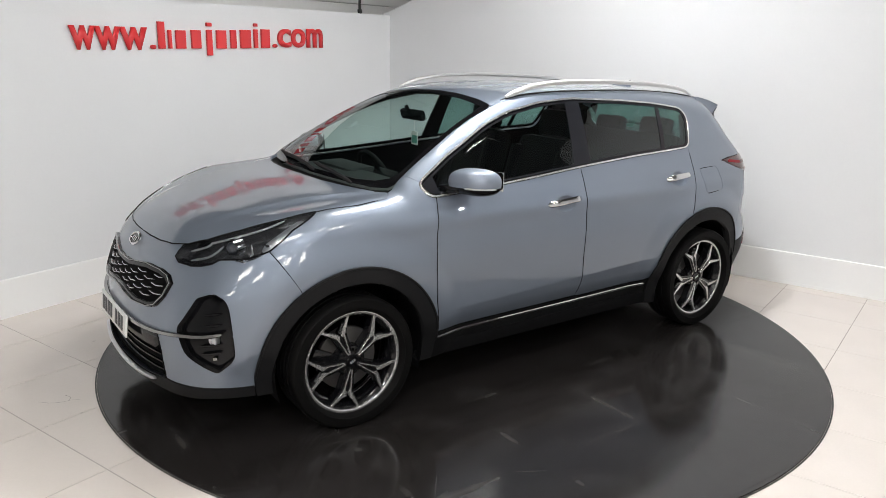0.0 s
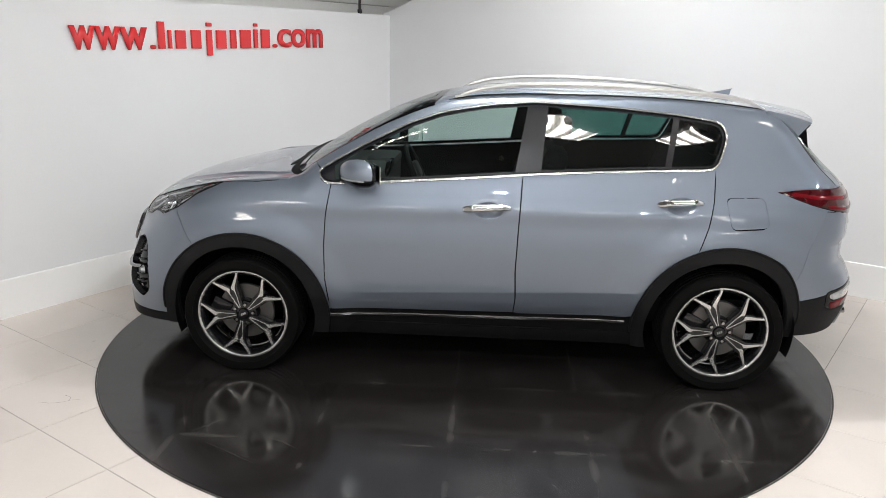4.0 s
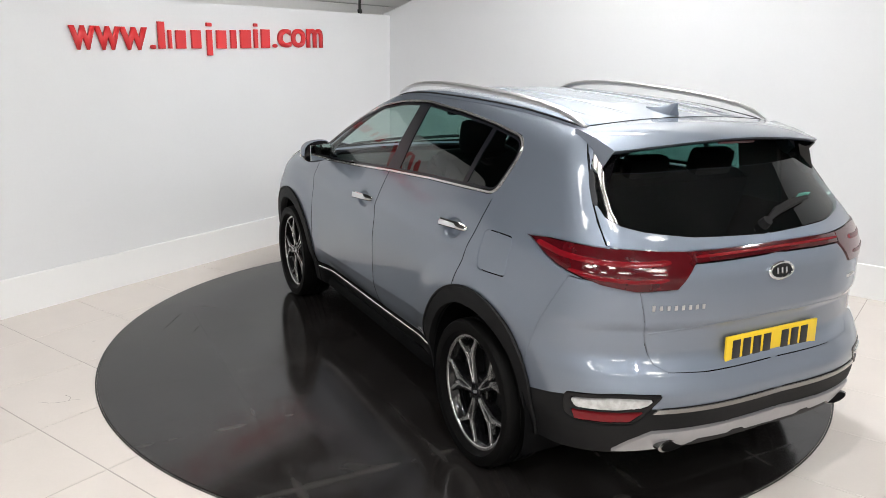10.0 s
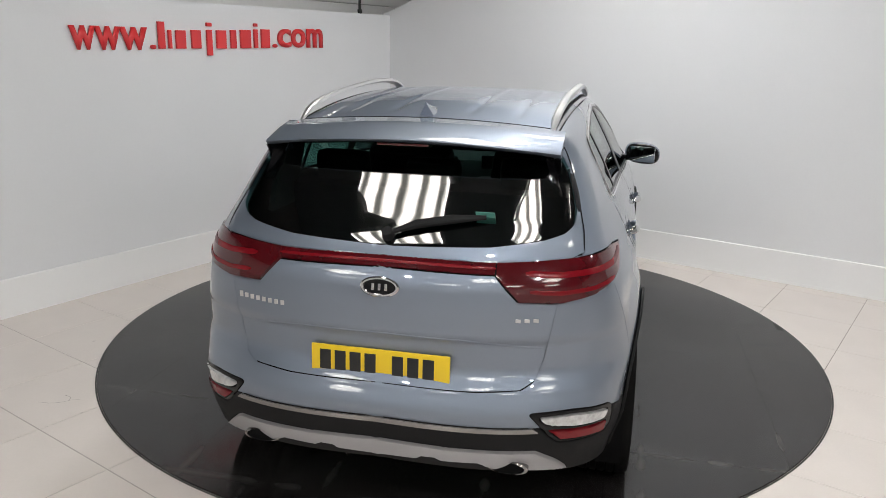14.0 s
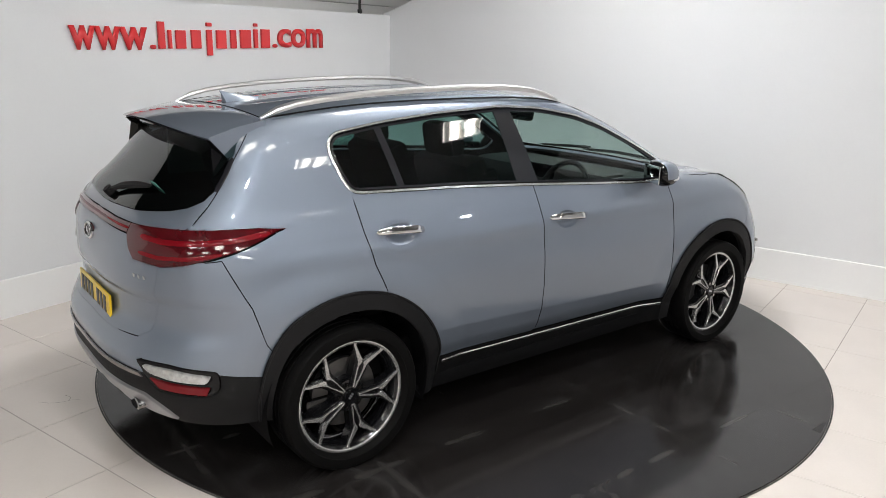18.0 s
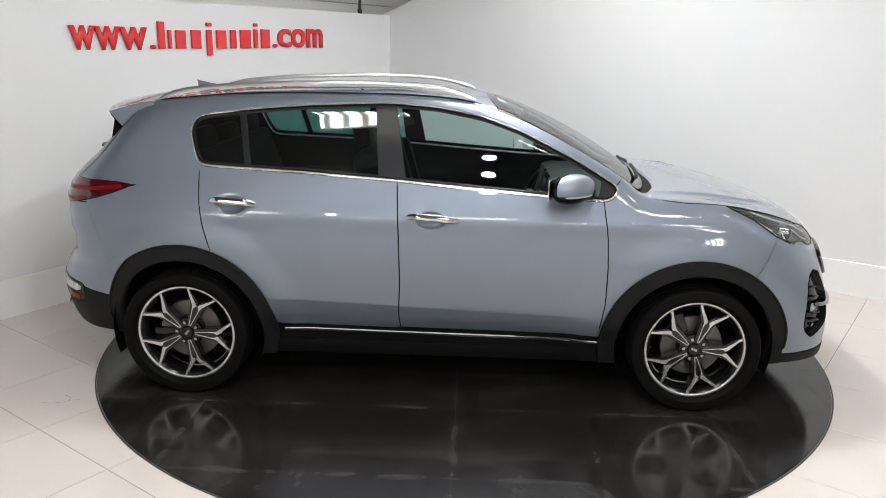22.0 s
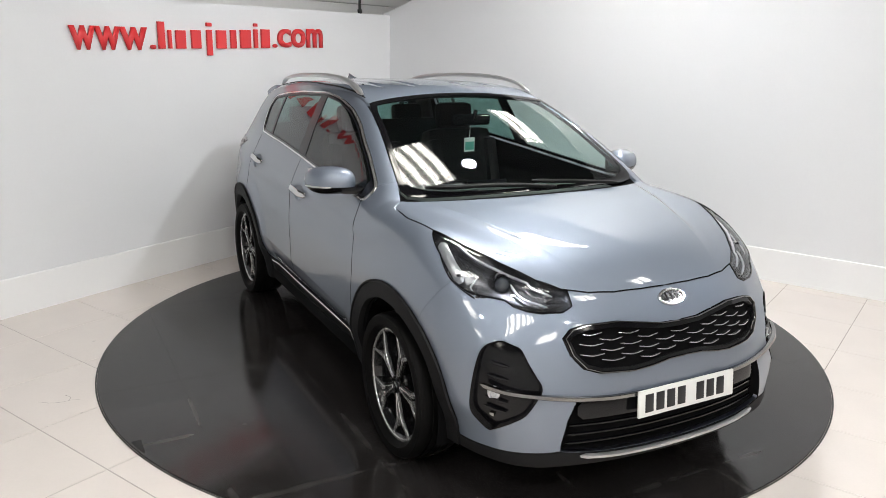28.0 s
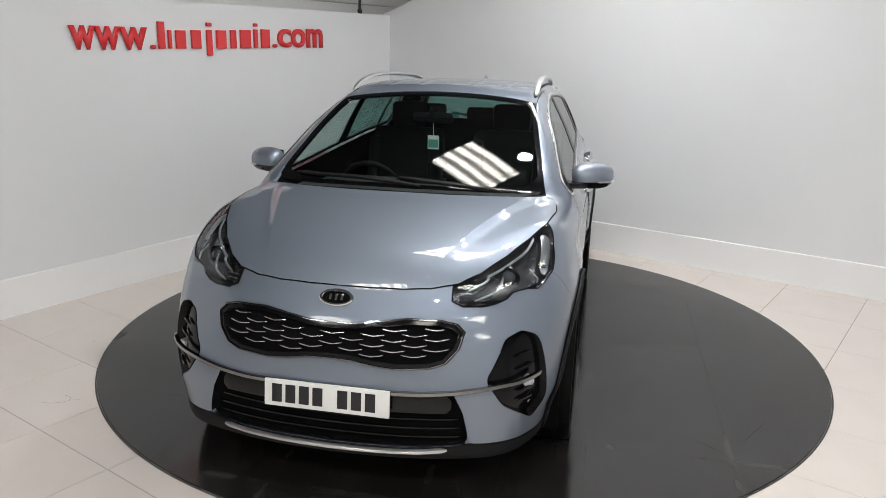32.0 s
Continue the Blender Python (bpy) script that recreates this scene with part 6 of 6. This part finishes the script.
# hairline cracks and chips in the tiles
for line, w in ((((-2.22, -1.197), (-2.157, -1.206), (-2.106, -1.195), (-2.068, -1.169), (-2.079, -1.13), (-2.124, -1.107)), 0.0016), (((-2.07, -1.166), (-2.018, -1.152)), 0.0012),
                (((-2.340, -0.350), (-2.324, -0.345)), 0.004), (((-1.942, -1.305), (-1.930, -1.300)), 0.0035)):
    bm = bmesh.new()
    for (xa, ya), (xb, yb) in zip(line, line[1:]):
        d = Vector((xb - xa, yb - ya, 0))
        e = Vector((-d.y, d.x, 0)).normalized() * w
        bm.faces.new([bm.verts.new(Vector((xa, ya, -0.0068)) + v) for v in (-e * 0.5, d - e, d + e, e * 0.5)])
    part("crack", bm, M_GROUT, FLOOR, "hairline crack in a tile")

# ---- the sign ----
PX = curve((119, 199, 264, 303, 339, 375, 409, 440, 478, 512, 540, 567), (-3.675, -3.343, -3.031, -2.828, -2.635, -2.42, -2.223, -2.02, -1.772, -1.53, -1.32, -1.105))
sign = new("wall_sign")
tagged(sign, "raised red acrylic letters and bars on a white wall", "sign")
SIGN_M = Matrix(((-DL.x, 0, NL.x, CORNER.x), (-DL.y, 0, NL.y, CORNER.y), (0, 1, 0, 0), (0, 0, 0, 1)))
sign.matrix_basis = SIGN_M


def sign_text(ch, u0, u1, z0, z1):
    """One raised letter whose ink fills u0..u1 along the wall and z0..z1 in height."""
    cu = bpy.data.curves.new("letter", "FONT")
    cu.body, cu.size, cu.extrude, cu.offset = ch, 1.0, 0.0, 0.020
    cu.resolution_u = 6
    ob = new("letter", cu)
    me = bpy.data.meshes.new_from_object(ob.evaluated_get(bpy.context.evaluated_depsgraph_get()))
    bpy.data.objects.remove(ob)
    bm = bmesh.new()
    bm.from_mesh(me)
    bpy.data.meshes.remove(me)
    xs, ys = [v.co.x for v in bm.verts], [v.co.y for v in bm.verts]
    for v in bm.verts:
        v.co = Vector((u0 + (v.co.x - min(xs)) / (max(xs) - min(xs)) * (u1 - u0), z0 + (v.co.y - min(ys)) / (max(ys) - min(ys)) * (z1 - z0), 0.024))
    bmesh.ops.remove_doubles(bm, verts=bm.verts, dist=0.0003)
    r = bmesh.ops.extrude_face_region(bm, geom=bm.faces[:])
    for v in r["geom"]:
        if isinstance(v, bmesh.types.BMVert):
            v.co.z = 0.006
    part("letter", bm, M_RED, sign)


def sign_bar(u0, u1, z0, z1):
    w = (u1 - u0) * 0.78
    bm = bmesh.new()
    box(bm, ((u0 + u1) / 2, (z0 + z1) / 2, 0.015), (w, z1 - z0, 0.020), 0.003)
    part("bar", bm, M_RED, sign)


for a, b in ((118, 166), (165, 212), (211, 259)):
    sign_text("w", float(PX(a)), float(PX(b)), 1.772, 1.938)
sign_text(".", float(PX(264)), float(PX(273)), 1.780, 1.812)
for a, b, z0, z1 in ((277, 291, 1.783, 1.985), (295, 302, 1.785, 1.925), (307, 329, 1.785, 1.925), (335, 355, 1.787, 1.930), (362, 373, 1.732, 1.935), (362, 373, 1.962, 1.992), (378, 400, 1.788, 1.935), (405, 417, 1.790, 1.940), (421, 443, 1.792, 1.945),
                     (446, 454, 1.795, 1.952), (446, 454, 1.975, 2.002), (458, 477, 1.796, 1.955)):
    sign_bar(float(PX(a)), float(PX(b)), z0, z1)
sign_text(".", float(PX(481)), float(PX(488)), 1.800, 1.832)
for ch, a, b in (("c", 490, 513), ("o", 514, 538), ("m", 541, 568)):
    sign_text(ch, float(PX(a)), float(PX(b)), 1.803, 1.965 + 0.012 * (a - 490) / 50)

# ---- the shed above the partition walls ----
def beam(name, at, d, length, s0, s1, material, label, category="beam"):
    bm = bmesh.new()
    box(bm, (at[0] + d.x * length / 2, at[1] + d.y * length / 2, at[2]), (length, s0, s1), 0.004, Matrix.Rotation(math.atan2(d.y, d.x), 3, "Z"))
    return tagged(part(name, bm, material, None), label, category)


back = CORNER - NL * 0.50 - DL * 1.5
beam("roof_beam", (back.x, back.y, 2.165), DL, 9.0, 0.08, 0.20, M_BEAM, "pale grey painted steel roof beam")
beam("roof_beam", (back.x, back.y, 2.345), DL, 9.0, 0.05, 0.14, M_BEAM, "pale grey painted steel purlin")
rod = CORNER + DL * 0.42 - NL * 0.07
bm = bmesh.new()
cyl(bm, (rod.x, rod.y, 2.145), (rod.x, rod.y, 3.71), 0.014, None, 12)
cyl(bm, (rod.x, rod.y, 2.145), (rod.x, rod.y, 2.19), 0.024, None, 12)
tagged(part("hanger_rod", bm, M_BLACKMETAL, None), "black steel rod on top of the wall", "rod")
for u in (0.75, 1.5, 2.3, 3.1, 3.9):
    at = CORNER + DL * u - NL * 0.30
    bm = bmesh.new()
    box(bm, (at.x, at.y, 2.62), (0.20, 0.10, 0.13), 0.012, Matrix.Rotation(math.atan2(DL.y, DL.x), 3, "Z") @ Matrix.Rotation(radians(20), 3, "X"))
    flood = tagged(part("spot_lamp", bm, M_BLACKMETAL, None), "black unlit spot lamp hanging above the wall", "lamp", "spot lamps above the wall")
    bm = bmesh.new()
    cyl(bm, (at.x, at.y, 2.66), (at.x, at.y, ROOF_Z), 0.012, None, 8)
    part("rod", bm, M_BLACKMETAL, flood)


# ---- the turning ----
def motions():
    rows = [(t, pose(0, 0, 0, 0, 0, a)) for t, a in TURN]
    walk(turntable, rows)
    walk(car, rows)


motions()
